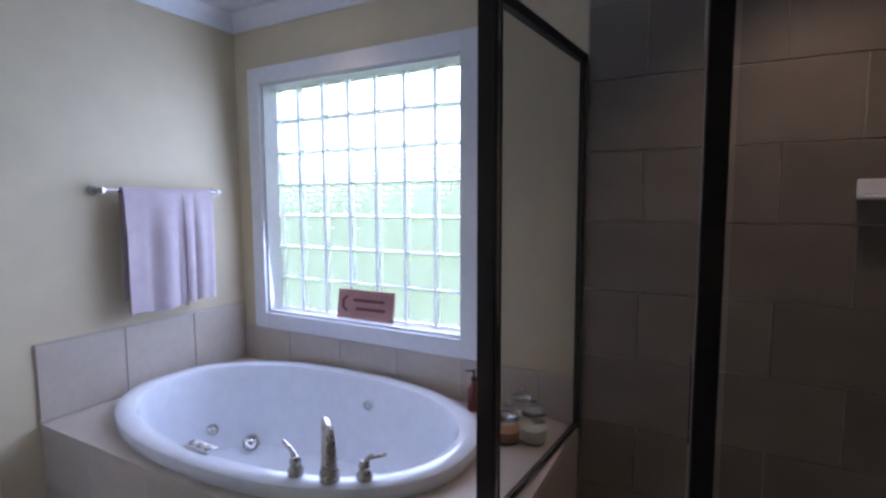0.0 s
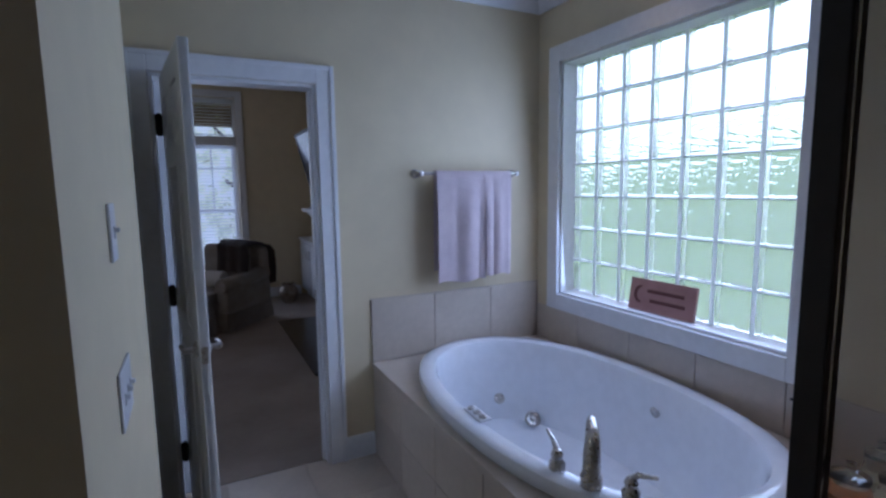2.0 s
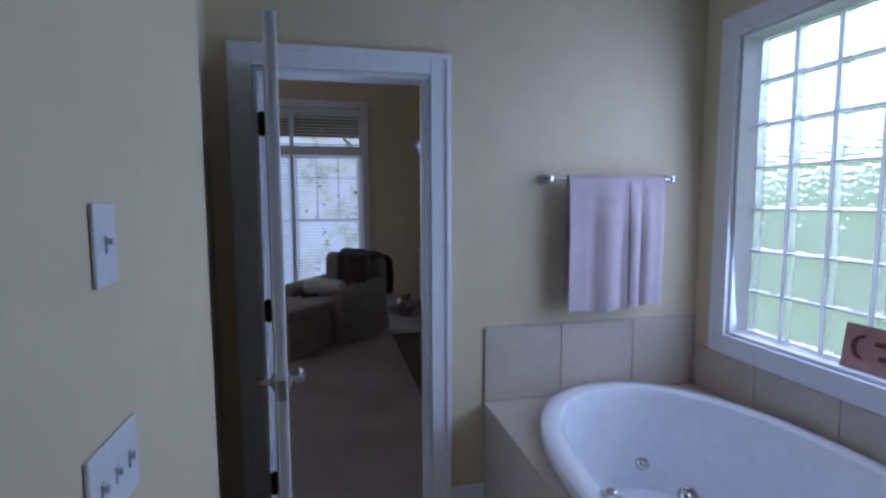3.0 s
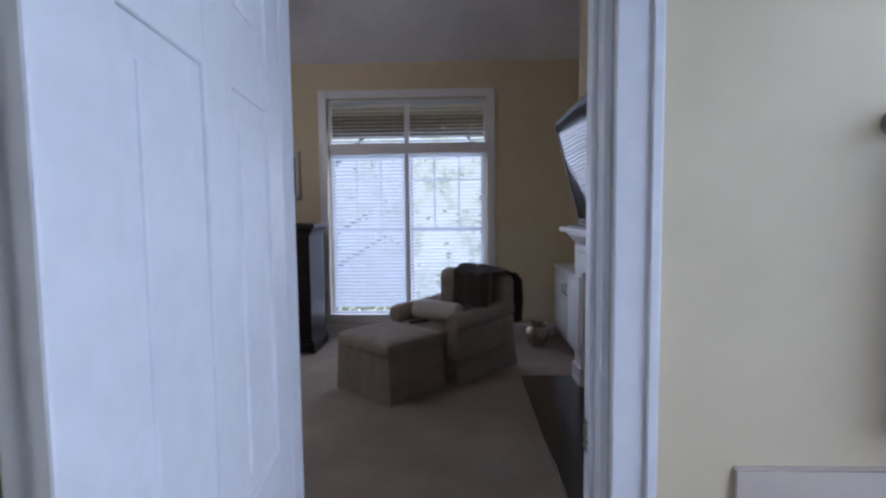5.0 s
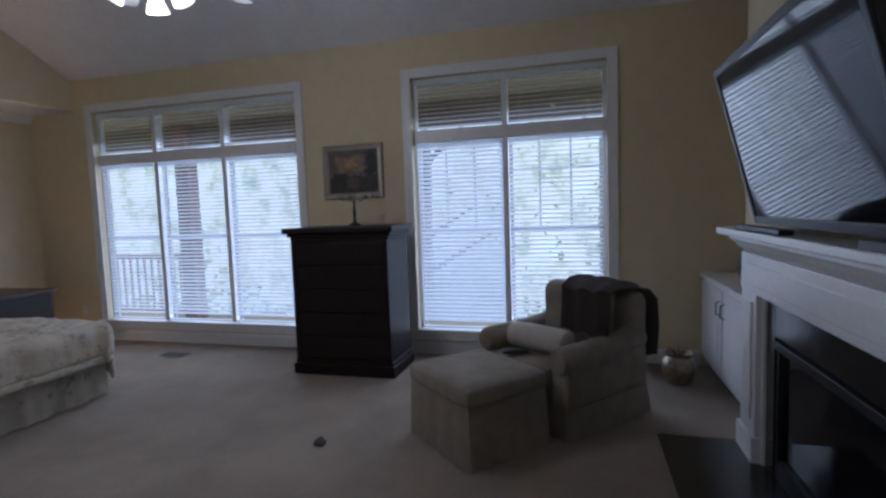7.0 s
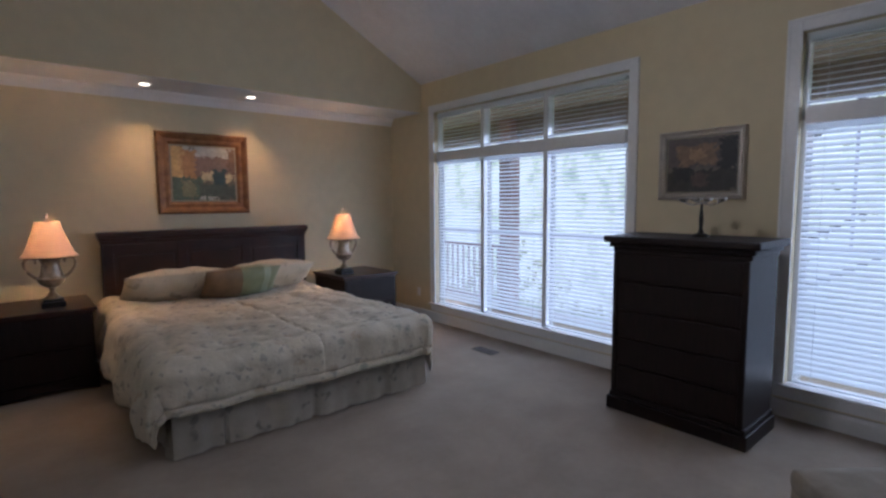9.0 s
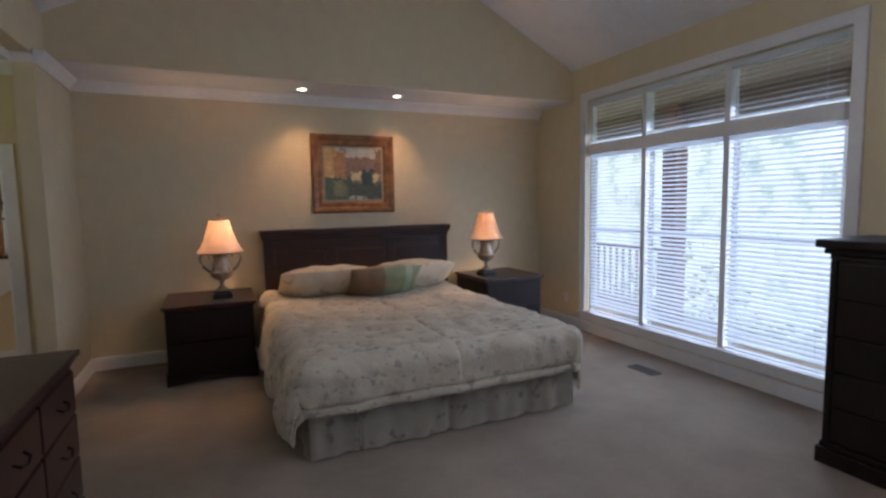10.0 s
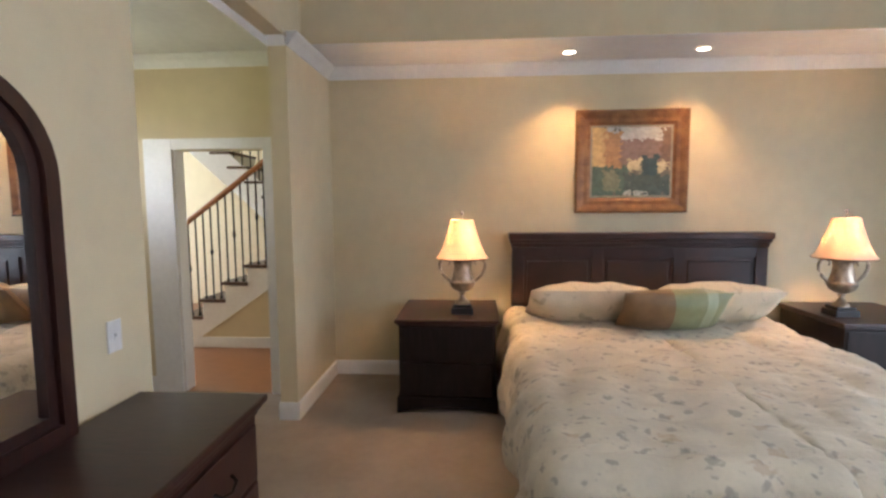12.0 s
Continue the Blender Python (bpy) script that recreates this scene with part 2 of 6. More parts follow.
def box(bm, x0, x1, y0, y1, z0, z1, bevel=0.0, m=None):
    x0, x1, y0, y1, z0, z1 = min(x0, x1), max(x0, x1), min(y0, y1), max(y0, y1), min(z0, z1), max(z0, z1)
    g = bmesh.ops.create_cube(bm, size=1.0, matrix=Matrix.Translation(((x0 + x1) / 2, (y0 + y1) / 2, (z0 + z1) / 2)) @ Matrix.Diagonal((x1 - x0, y1 - y0, z1 - z0, 1)))
    vs = g["verts"]
    if bevel:
        es = {e for v in vs for e in v.link_edges}
        r = bmesh.ops.bevel(bm, geom=list(es), offset=bevel, segments=2, profile=0.5, affect="EDGES")
        vs = list({v for v in r["verts"]} | {v for v in vs if v.is_valid})
    if m is not None:
        bmesh.ops.transform(bm, matrix=m, verts=vs)
    return bm


def boxes(*rows, bevel=0.0):
    bm = bmesh.new()
    for r in rows:
        box(bm, *r, bevel=bevel)
    return bm


def lathe(profile, steps=32, at=(0, 0, 0), axis="Z"):
    bm = bmesh.new()
    rings = []
    for r, z in profile:
        rings.append([bm.verts.new((r * math.cos(2 * math.pi * k / steps), r * math.sin(2 * math.pi * k / steps), z)) for k in range(steps)])
    for a, b in zip(rings, rings[1:]):
        for k in range(steps):
            bm.faces.new((a[k], a[(k + 1) % steps], b[(k + 1) % steps], b[k]))
    bm.faces.new(list(reversed(rings[0])))
    bm.faces.new(rings[-1])
    if axis == "X":
        bmesh.ops.rotate(bm, matrix=Matrix.Rotation(math.pi / 2, 3, "Y"), verts=bm.verts)
    if axis == "Y":
        bmesh.ops.rotate(bm, matrix=Matrix.Rotation(math.pi / 2, 3, "X"), verts=bm.verts)
    bmesh.ops.translate(bm, vec=at, verts=bm.verts)
    return bm


def tube(points, radius, steps=10):
    """A bent round bar through the points; radius may be a list."""
    bm = bmesh.new()
    pts = [Vector(p) for p in points]
    rings, up = [], Vector((0.13, 0.21, 0.97))
    for k, p in enumerate(pts):
        d = (pts[min(k + 1, len(pts) - 1)] - pts[max(k - 1, 0)]).normalized()
        a = d.cross(up if abs(d.dot(up)) < 0.95 else Vector((1, 0, 0))).normalized()
        b = d.cross(a)
        r = radius[k] if isinstance(radius, (list, tuple)) else radius
        rings.append([bm.verts.new(p + r * (a * math.cos(2 * math.pi * j / steps) + b * math.sin(2 * math.pi * j / steps))) for j in range(steps)])
    for a, b in zip(rings, rings[1:]):
        for j in range(steps):
            bm.faces.new((a[j], a[(j + 1) % steps], b[(j + 1) % steps], b[j]))
    bm.faces.new(list(reversed(rings[0])))
    bm.faces.new(rings[-1])
    return bm


def prism(outline, a, b, plane="XZ"):
    """A flat outline pushed from a to b along the axis that the plane leaves out."""
    bm = bmesh.new()

    def place(u, v, w):
        return {"XZ": (u, w, v), "YZ": (w, u, v), "XY": (u, v, w)}[plane]

    lo = [bm.verts.new(place(u, v, a)) for u, v in outline]
    hi = [bm.verts.new(place(u, v, b)) for u, v in outline]
    bm.faces.new(lo)
    bm.faces.new(list(reversed(hi)))
    for k in range(len(lo)):
        j = (k + 1) % len(lo)
        bm.faces.new((lo[j], lo[k], hi[k], hi[j]))
    return bm


def merge(*bms):
    out = bmesh.new()
    for b in bms:
        tmp = bpy.data.meshes.new("tmp")
        b.to_mesh(tmp)
        b.free()
        out.from_mesh(tmp)
        bpy.data.meshes.remove(tmp)
    return out


def part(name, bm, material, parent=None, label="", smooth=False, m=None):
    bmesh.ops.recalc_face_normals(bm, faces=bm.faces)
    me = bpy.data.meshes.new(name)
    bm.to_mesh(me)
    bm.free()
    me.materials.append(material)
    if smooth:
        for p in me.polygons:
            p.use_smooth = True
        me.set_sharp_from_angle(angle=radians(40))
    ob = new(name, me)
    if m is not None:
        ob.matrix_world = m
    if parent is not None:
        ob.parent = parent
    if label:
        tagged(ob, label)
    return ob


def piece(name, me, parent, loc, rot=None):
    ob = new(name, me)
    ob.location = loc
    if rot:
        ob.rotation_euler = rot
    ob.parent = parent
    return ob


def thing(name, label, category, group="", m=None, kind=""):
    ob = new(name)
    ob.empty_display_size = 0.1
    if m is not None:
        ob.matrix_world = m
    return tagged(ob, label, category, group, kind)


def structure(name, bm, material, label, category):
    return tagged(part(name, bm, material), label, category, kind="structure")


def moulding(p, q, inward, profile):
    """A strip of the given (out, up) profile from p to q; inward is the way out from the wall."""
    p, q, inward = Vector(p), Vector(q), Vector(inward)
    bm = bmesh.new()
    a = [bm.verts.new(p + inward * u + Vector((0, 0, v))) for u, v in profile]
    b = [bm.verts.new(q + inward * u + Vector((0, 0, v))) for u, v in profile]
    bm.faces.new(a)
    bm.faces.new(list(reversed(b)))
    for k in range(len(a)):
        j = (k + 1) % len(a)
        bm.faces.new((a[j], a[k], b[k], b[j]))
    return bm


BASE = [(0.001, 0), (0.016, 0), (0.016, 0.10), (0.010, 0.125), (0.001, 0.13)]
CROWN = [(0.001, -0.1), (0.012, -0.1), (0.02, -0.085), (0.045, -0.045), (0.07, -0.02), (0.078, -0.012), (0.078, -0.001), (0.001, -0.001)]

# ---- the large structure ----
W, N, E, F = -7.505, -5.965, -2.30, 1.57      # bedroom: window wall, headboard wall, dresser wall, fireplace wall
B0, B1 = -2.83, -2.70                          # the wall with the bathroom door
BW = 2.25                                      # bathroom window wall
SOF, SOFZ = -5.255, 2.775                      # front and height of the dropped ceiling over the bed
EAVE, RIDGE, RIDGEX = 3.135, 4.48, -4.90


def vault(x):
    return EAVE + (RIDGE - EAVE) * (1 - abs(x - RIDGEX) / (RIDGEX - W))


structure("floor_bedroom", prism([(W - 0.15, N - 0.15), (E, N - 0.15), (E, -5.45), (-0.4, -5.45), (-0.4, -0.2), (B0 + 0.065, -0.2), (B0 + 0.065, 2.2), (W - 0.15, 2.2)], -0.2, 0, "XY"), CARPET, "beige cut-pile carpet with faint footprints", "carpet")
structure("floor_foyer", boxes((E + 0.13, 2.4, -9.2, -5.45, -0.2, 0.002)), FLOORWOOD, "warm oak hardwood floor", "floor")
bath_floor = structure("floor_bathroom", boxes((B0 + 0.065, 1.3, -1.6, BW + 0.2, -0.2, -0.006)), GROUT, "beige tiled bathroom floor", "floor")

# window wall of the bedroom, with its two openings
W1 = (-4.985, -2.265, 0.22, 2.74)
W2 = (-0.985, 0.855, 0.22, 2.74)
structure("wall_west", boxes((W - 0.15, W, N - 0.15, W1[0], -0.2, 3.4), (W - 0.15, W, W1[1], W2[0], -0.2, 3.4), (W - 0.15, W, W2[1], 2.25, -0.2, 3.4),
                             (W - 0.15, W, W1[0], W1[1], -0.2, W1[2]), (W - 0.15, W, W1[0], W1[1], W1[3], 3.4),
                             (W - 0.15, W, W2[0], W2[1], -0.2, W2[2]), (W - 0.15, W, W2[0], W2[1], W2[3], 3.4)), WALL, "cream painted wall with two tall windows", "wall")
structure("wall_headboard", boxes((W, E + 0.13, N - 0.15, N, -0.2, 2.95)), WALL, "cream painted wall behind the bed", "wall")
gable = [(W, SOFZ), (E, SOFZ), (E, vault(E) + 0.02), (RIDGEX, RIDGE + 0.02), (W, EAVE + 0.02)]
structure("wall_gable_over_bed", prism(gable, SOF - 0.12, SOF), WALL, "cream gable wall above the bed alcove", "wall")
structure("ceiling_alcove", boxes((W, E, N, SOF - 0.12, SOFZ, SOFZ + 0.1), (W, E, SOF - 0.12, SOF - 0.001, SOFZ - 0.004, SOFZ - 0.001)), CEIL, "white dropped ceiling with recessed lamps", "ceiling")
structure("wall_north", prism([(W, -0.2), (-6.1, -0.2), (-6.1, 3.9), (W, EAVE + 0.05)], 2.1, 2.25), WALL, "cream painted recess wall", "wall")
FB = (-5.67, -4.41, 0.93)   # the fireplace opening
breast = merge(prism([(-6.1, -0.2), (FB[0], -0.2), (FB[0], FB[2]), (-6.1, FB[2])], F, 2.25), prism([(FB[1], -0.2), (B0, -0.2), (B0, FB[2]), (FB[1], FB[2])], F, 2.25),
               prism([(-6.1, FB[2]), (B0, FB[2]), (B0, vault(B0) + 0.05), (RIDGEX, RIDGE + 0.05), (-6.1, vault(-6.1) + 0.05)], F, 2.25))
structure("wall_fireplace", breast, WALL, "cream painted chimney breast wall", "wall")
structure("firebox", boxes((FB[0], FB[1], 2.10, 2.2, 0, FB[2]), (FB[0] + 0.001, FB[0] + 0.02, F + 0.01, 2.1, 0, FB[2]), (FB[1] - 0.02, FB[1] - 0.001, F + 0.01, 2.1, 0, FB[2]), (FB[0], FB[1], F + 0.01, 2.1, FB[2] - 0.02, FB[2] - 0.002), (FB[0], FB[1], F + 0.01, 2.1, 0.001, 0.02)), FIREBOX, "dark sooted firebox", "fireplace")

D = (0.11, 0.85, 2.04)      # bathroom doorway
structure("wall_bath_door", boxes((B0, B1, -0.2, D[0], -0.2, 3.6), (B0, B1, D[1], BW + 0.2, -0.2, 3.6), (B0, B1, D[0], D[1], D[2], 3.6)), WALL, "cream painted wall between bedroom and bathroom", "wall")
structure("wall_jog", boxes((B1, E + 0.13, -0.2, -0.06, -0.2, 3.4), (E, E + 0.13, -0.2, -0.2001, -0.2, 3.4)), WALL, "cream painted wall return", "wall")
structure("wall_east", boxes((E, E + 0.13, -3.34, -0.2, -0.2, 3.3), (E, E + 0.13, -4.95, -3.34, 2.735, 3.3), (E, E + 0.13, N, -4.95, -0.2, 3.3)), WALL, "cream painted wall with an opening to the hall", "wall")
structure("ceiling_bedroom", merge(prism([(W - 0.15, EAVE - 0.077), (RIDGEX, RIDGE), (RIDGEX, RIDGE + 0.12), (W - 0.15, EAVE + 0.05)], SOF, 2.25), prism([(RIDGEX, RIDGE), (-2.1, vault(-2.1)), (-2.1, vault(-2.1) + 0.12), (RIDGEX, RIDGE + 0.12)], SOF, 2.25)), CEIL, "white vaulted ceiling", "ceiling")

# hall and foyer behind the opening
HD = (-1.905, -1.135, 2.03)
structure("wall_hall_door", boxes((E + 0.13, HD[0], -5.58, -5.45, -0.2, 3.0), (HD[1], 0.0, -5.58, -5.45, -0.2, 3.0), (HD[0], HD[1], -5.58, -5.45, HD[2], 3.0)), WALL, "cream hall wall with a cased doorway", "wall")
# the high gap at x = -0.5 is invented, out of view, for the hall fill
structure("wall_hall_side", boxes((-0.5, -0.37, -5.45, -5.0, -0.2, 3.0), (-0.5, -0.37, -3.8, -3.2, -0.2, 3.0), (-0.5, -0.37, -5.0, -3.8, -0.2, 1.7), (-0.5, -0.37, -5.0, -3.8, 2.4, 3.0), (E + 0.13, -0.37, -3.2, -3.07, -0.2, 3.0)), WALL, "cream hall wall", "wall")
structure("ceiling_hall", boxes((E + 0.13, -0.3, -5.45, -3.1, 2.775, 2.9)), CEIL, "white hall ceiling", "ceiling")
# the gap in the x = 2.4 wall is an addition for the foyer fill lamp
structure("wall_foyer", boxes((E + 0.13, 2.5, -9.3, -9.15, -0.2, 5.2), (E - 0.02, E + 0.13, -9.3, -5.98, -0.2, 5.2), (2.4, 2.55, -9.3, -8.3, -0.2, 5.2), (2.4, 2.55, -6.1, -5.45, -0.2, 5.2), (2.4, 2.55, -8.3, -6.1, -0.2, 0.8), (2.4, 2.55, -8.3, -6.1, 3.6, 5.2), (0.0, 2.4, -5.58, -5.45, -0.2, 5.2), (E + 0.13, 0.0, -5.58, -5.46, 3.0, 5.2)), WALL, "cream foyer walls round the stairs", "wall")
structure("ceiling_foyer", boxes((E, 2.5, -9.3, -5.45, 5.2, 5.3)), CEIL, "white foyer ceiling", "ceiling")

# bathroom
GB = (-2.48, -1.13, 0.85, 2.235)   # glass-block opening
structure("wall_bath_window", boxes((B1, GB[0], BW, BW + 0.18, -0.2, 2.8), (GB[1], 1.3, BW, BW + 0.18, -0.2, 2.8), (GB[0], GB[1], BW, BW + 0.18, -0.2, GB[2]), (GB[0], GB[1], BW, BW + 0.18, GB[3], 2.8)), WALL, "cream painted wall round the glass-block window", "wall")
structure("wall_bath_stub", boxes((-1.865, -0.83, -0.06, 0.098, -0.2, 2.66), (E + 0.13, -1.865, -0.2, -0.06, -0.2, 2.66), (-0.95, -0.83, -1.6, -0.06, -0.2, 2.66)), WALL, "cream painted wall stub with switches", "wall")
structure("wall_bath_east", boxes((1.15, 1.3, -1.6, BW, -0.2, 2.66), (-0.95, 1.3, -1.75, -1.6, -0.2, 2.66)), WALL, "cream painted bathroom wall", "wall")
structure("ceiling_bathroom", boxes((B1, 1.3, -1.75, BW + 0.18, 2.66, 2.78)), CEIL, "white bathroom ceiling", "ceiling")

# trim
CAS = 0.09


def casing_x(name, x, out, y0, y1, z0, z1, sill=False):
    """Casing on a wall of constant x round an opening; out is +1 or -1."""
    a, b = x, x + out * 0.02
    rows = [(a, b, y0 - CAS, y0, z0 - (CAS if sill else 0), z1 + CAS), (a, b, y1, y1 + CAS, z0 - (CAS if sill else 0), z1 + CAS), (a, b, y0, y1, z1, z1 + CAS)]
    if sill:
        rows += [(a, b, y0, y1, z0 - CAS, z0)]
    bm = boxes(*rows, bevel=0.004)
    for y, s in ((y0 - CAS, 1), (y1 + CAS, -1)):
        box(bm, b, b + out * 0.008, y, y + s * 0.022, z0 - (CAS if sill else 0), z1 + CAS, 0.003)
    box(bm, b, b + out * 0.008, y0 - CAS + 0.022, y1 + CAS - 0.022, z1 + CAS - 0.022, z1 + CAS, 0.003)
    return structure(name, bm, WHITE, "white painted door or window casing", "trim")


casing_x("trim_bath_door", B1, 1, D[0], D[1], 0, D[2])
casing_x("trim_bath_door_bedroom_side", B0, -1, D[0], D[1], 0, D[2])
structure("trim_bath_door_jamb", boxes((B0, B1, D[1] - 0.018, D[1] - 0.001, 0, D[2] - 0.018), (B0, B1, D[0] + 0.001, D[0] + 0.018, 0, D[2] - 0.018), (B0, B1, D[0], D[1], D[2] - 0.018, D[2] - 0.001), (B0 + 0.045, B1 - 0.045, D[1] - 0.03, D[1] - 0.018, 0, D[2] - 0.03), (B0 + 0.004, B1 - 0.06, D[0] + 0.018, D[0] + 0.058, 0, D[2] - 0.03), bevel=0.002), WHITE, "white painted door jamb with a stop", "trim")
structure("trim_hall_door", boxes((HD[0] - CAS, HD[0], -5.45, -5.43, 0, HD[2] + CAS), (HD[1], HD[1] + 0.24, -5.45, -5.43, 0, HD[2] + CAS), (HD[0], HD[1], -5.45, -5.43, HD[2], HD[2] + CAS), (HD[0] + 0.001, HD[0] + 0.015, -5.58, -5.45, 0, HD[2]), (HD[1] - 0.015, HD[1] - 0.001, -5.58, -5.45, 0, HD[2]), bevel=0.003), WHITE, "white cased hall doorway", "trim")
casing_x("trim_window_three", W, 1, W1[0], W1[1], W1[2] + 0.03, W1[3])
casing_x("trim_window_two", W, 1, W2[0], W2[1], W2[2] + 0.03, W2[3])
gbm = boxes((GB[0] - 0.095, GB[0], BW - 0.022, BW, GB[2] - 0.095, GB[3] + 0.095), (GB[1], GB[1] + 0.095, BW - 0.022, BW, GB[2] - 0.095, GB[3] + 0.095), (GB[0], GB[1], BW - 0.022, BW, GB[3], GB[3] + 0.095), (GB[0], GB[1], BW - 0.022, BW, GB[2] - 0.095, GB[2]),
            (GB[0] + 0.001, GB[0] + 0.015, BW, BW + 0.18, GB[2], GB[3]), (GB[1] - 0.015, GB[1] - 0.001, BW, BW + 0.18, GB[2], GB[3]), (GB[0] + 0.015, GB[1] - 0.015, BW, BW + 0.18, GB[3] - 0.015, GB[3] - 0.001), (GB[0] + 0.015, GB[1] - 0.015, BW, BW + 0.18, GB[2] + 0.001, GB[2] + 0.015), bevel=0.003)
structure("trim_glass_block", gbm, WHITE, "white painted casing and sill of the glass-block window", "trim")

bb = [((W, N, 0), (W, 1.62, 0), (1, 0, 0)), ((W + 0.02, N, 0), (E, N, 0), (0, 1, 0)), ((E, N + 0.02, 0), (E, -4.95, 0), (-1, 0, 0)), ((E - 0.016, -4.95, 0), (E + 0.13, -4.95, 0), (0, 1, 0)),
      ((E, -3.34, 0), (E, -0.2, 0), (-1, 0, 0)), ((B0, -0.2, 0), (B0, D[0] - CAS, 0), (-1, 0, 0)), ((B0, D[1] + CAS, 0), (B0, F, 0), (-1, 0, 0)), ((-4.1, F, 0), (B0, F, 0), (0, -1, 0)),
      ((B1, D[1] + CAS, 0), (B1, 1.105, 0), (1, 0, 0)), ((-1.865, 0.098, 0), (-0.83, 0.098, 0), (0, 1, 0)), ((HD[1] + 0.24, -5.45, 0), (-0.5, -5.45, 0), (0, 1, 0)), ((E + 0.13, -5.45, 0), (E + 0.13, -4.95, 0), (1, 0, 0))]
structure("baseboard", merge(*[moulding(*r, BASE) for r in bb]), WHITE, "white painted baseboard", "baseboard")
cr = [((W, N, SOFZ), (E, N, SOFZ), (0, 1, 0)), ((E, N + 0.07, SOFZ), (E, -4.95, SOFZ), (-1, 0, 0)), ((E, -4.95, 2.775), (E + 0.13, -4.95, 2.775), (0, 1, 0)),
      ((E + 0.13, -5.45, 2.775), (-0.5, -5.45, 2.775), (0, 1, 0)), ((E + 0.13, -5.45, 2.775), (E + 0.13, -3.2, 2.775), (1, 0, 0)), ((-0.5, -5.45, 2.775), (-0.5, -3.2, 2.775), (-1, 0, 0)),
      ((B1, -0.06, 2.66), (B1, BW, 2.66), (1, 0, 0)), ((B1, BW, 2.66), (1.15, BW, 2.66), (0, -1, 0))]
structure("trim_crown", merge(*[moulding(*r, CROWN) for r in cr]), WHITE, "white crown moulding", "trim")

# ground, and glowing sheets that stand for woodland and sky outside
structure("ground", boxes((-400, 400, -400, 400, -0.6, -0.45)), GRASS, "green lawn round the house", "ground")
structure("ground_bank", prism([(9, -0.46), (14, -0.2), (30, 1.6), (64, 7.6), (64, -0.46)], -80, 60, "YZ"), GRASS, "sunlit lawn rising behind the house", "ground")
# foliage tones that emit their own brightness in place of sunlight on trees
back = bpy.data.materials.new("glowing_woodland_sheet")
back.use_nodes = True
_n, _l = back.node_tree.nodes, back.node_tree.links
_tc = _n.new("ShaderNodeTexCoord")
_no = _n.new("ShaderNodeTexNoise")
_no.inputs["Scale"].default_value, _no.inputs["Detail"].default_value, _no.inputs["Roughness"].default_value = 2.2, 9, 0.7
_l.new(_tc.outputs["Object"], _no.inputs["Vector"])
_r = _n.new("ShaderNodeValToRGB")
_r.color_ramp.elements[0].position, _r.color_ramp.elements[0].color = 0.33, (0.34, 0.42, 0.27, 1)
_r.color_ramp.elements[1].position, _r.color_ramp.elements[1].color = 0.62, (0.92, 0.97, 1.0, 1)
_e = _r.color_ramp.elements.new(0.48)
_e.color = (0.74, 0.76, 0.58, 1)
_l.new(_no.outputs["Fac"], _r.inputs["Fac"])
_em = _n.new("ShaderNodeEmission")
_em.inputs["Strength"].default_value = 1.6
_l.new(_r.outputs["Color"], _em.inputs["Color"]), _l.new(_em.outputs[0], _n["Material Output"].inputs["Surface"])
structure("backdrop", boxes((-11.2, -11.0, -24, 7, -0.45, 10)), back, "glowing sheet in woodland colours close outside the bedroom windows", "backdrop")
# emissive panel added to whiten the view through the glass blocks
sky_glow = glow("glowing_sky_panel", (0.95, 0.97, 1.0), 4.5)
structure("backdrop_sky_glow", boxes((-90, 70, 70, 70.2, 3.0, 60)), sky_glow, "added glowing panel standing for bright sky at the horizon", "backdrop")
PORCH = surface("painted_porch_boards", (0.46, 0.36, 0.28), 0.7, (0.38, 0.29, 0.22), 8, 0.2, 40, stretch=(1, 8, 1))
structure("porch_floor", boxes(*[(-9.6 + 0.145 * k, -9.6 + 0.145 * k + 0.14, -8.5, 1.9, -0.2, -0.16) for k in range(13)], bevel=0.003), PORCH, "weathered porch deck boards", "porch floor")
ROOFWOOD = surface("stained_porch_ceiling", (0.27, 0.19, 0.14), 0.7, (0.21, 0.145, 0.105), 8, 0.2, 40, stretch=(1, 8, 1))
structure("porch_roof", boxes((-9.5, W - 0.16, -8.5, 1.9, 2.86, 3.0), (-9.5, -9.35, -8.5, 1.9, 2.58, 2.86)), ROOFWOOD, "brown board porch roof outside the bedroom windows", "porch roof")

# ---- bathroom things ----
deck_y, deck_z, deck_x1 = 1.105, 0.535, -0.55
TC, TA, TB, RIM = (-1.74, 1.68), 0.925, 0.55, 0.598


def oval(a, b, t, power=2.25):
    c, s = math.cos(t), math.sin(t)
    return (TC[0] + a * math.copysign(abs(c) ** (2 / power), c), TC[1] + b * math.copysign(abs(s) ** (2 / power), s))


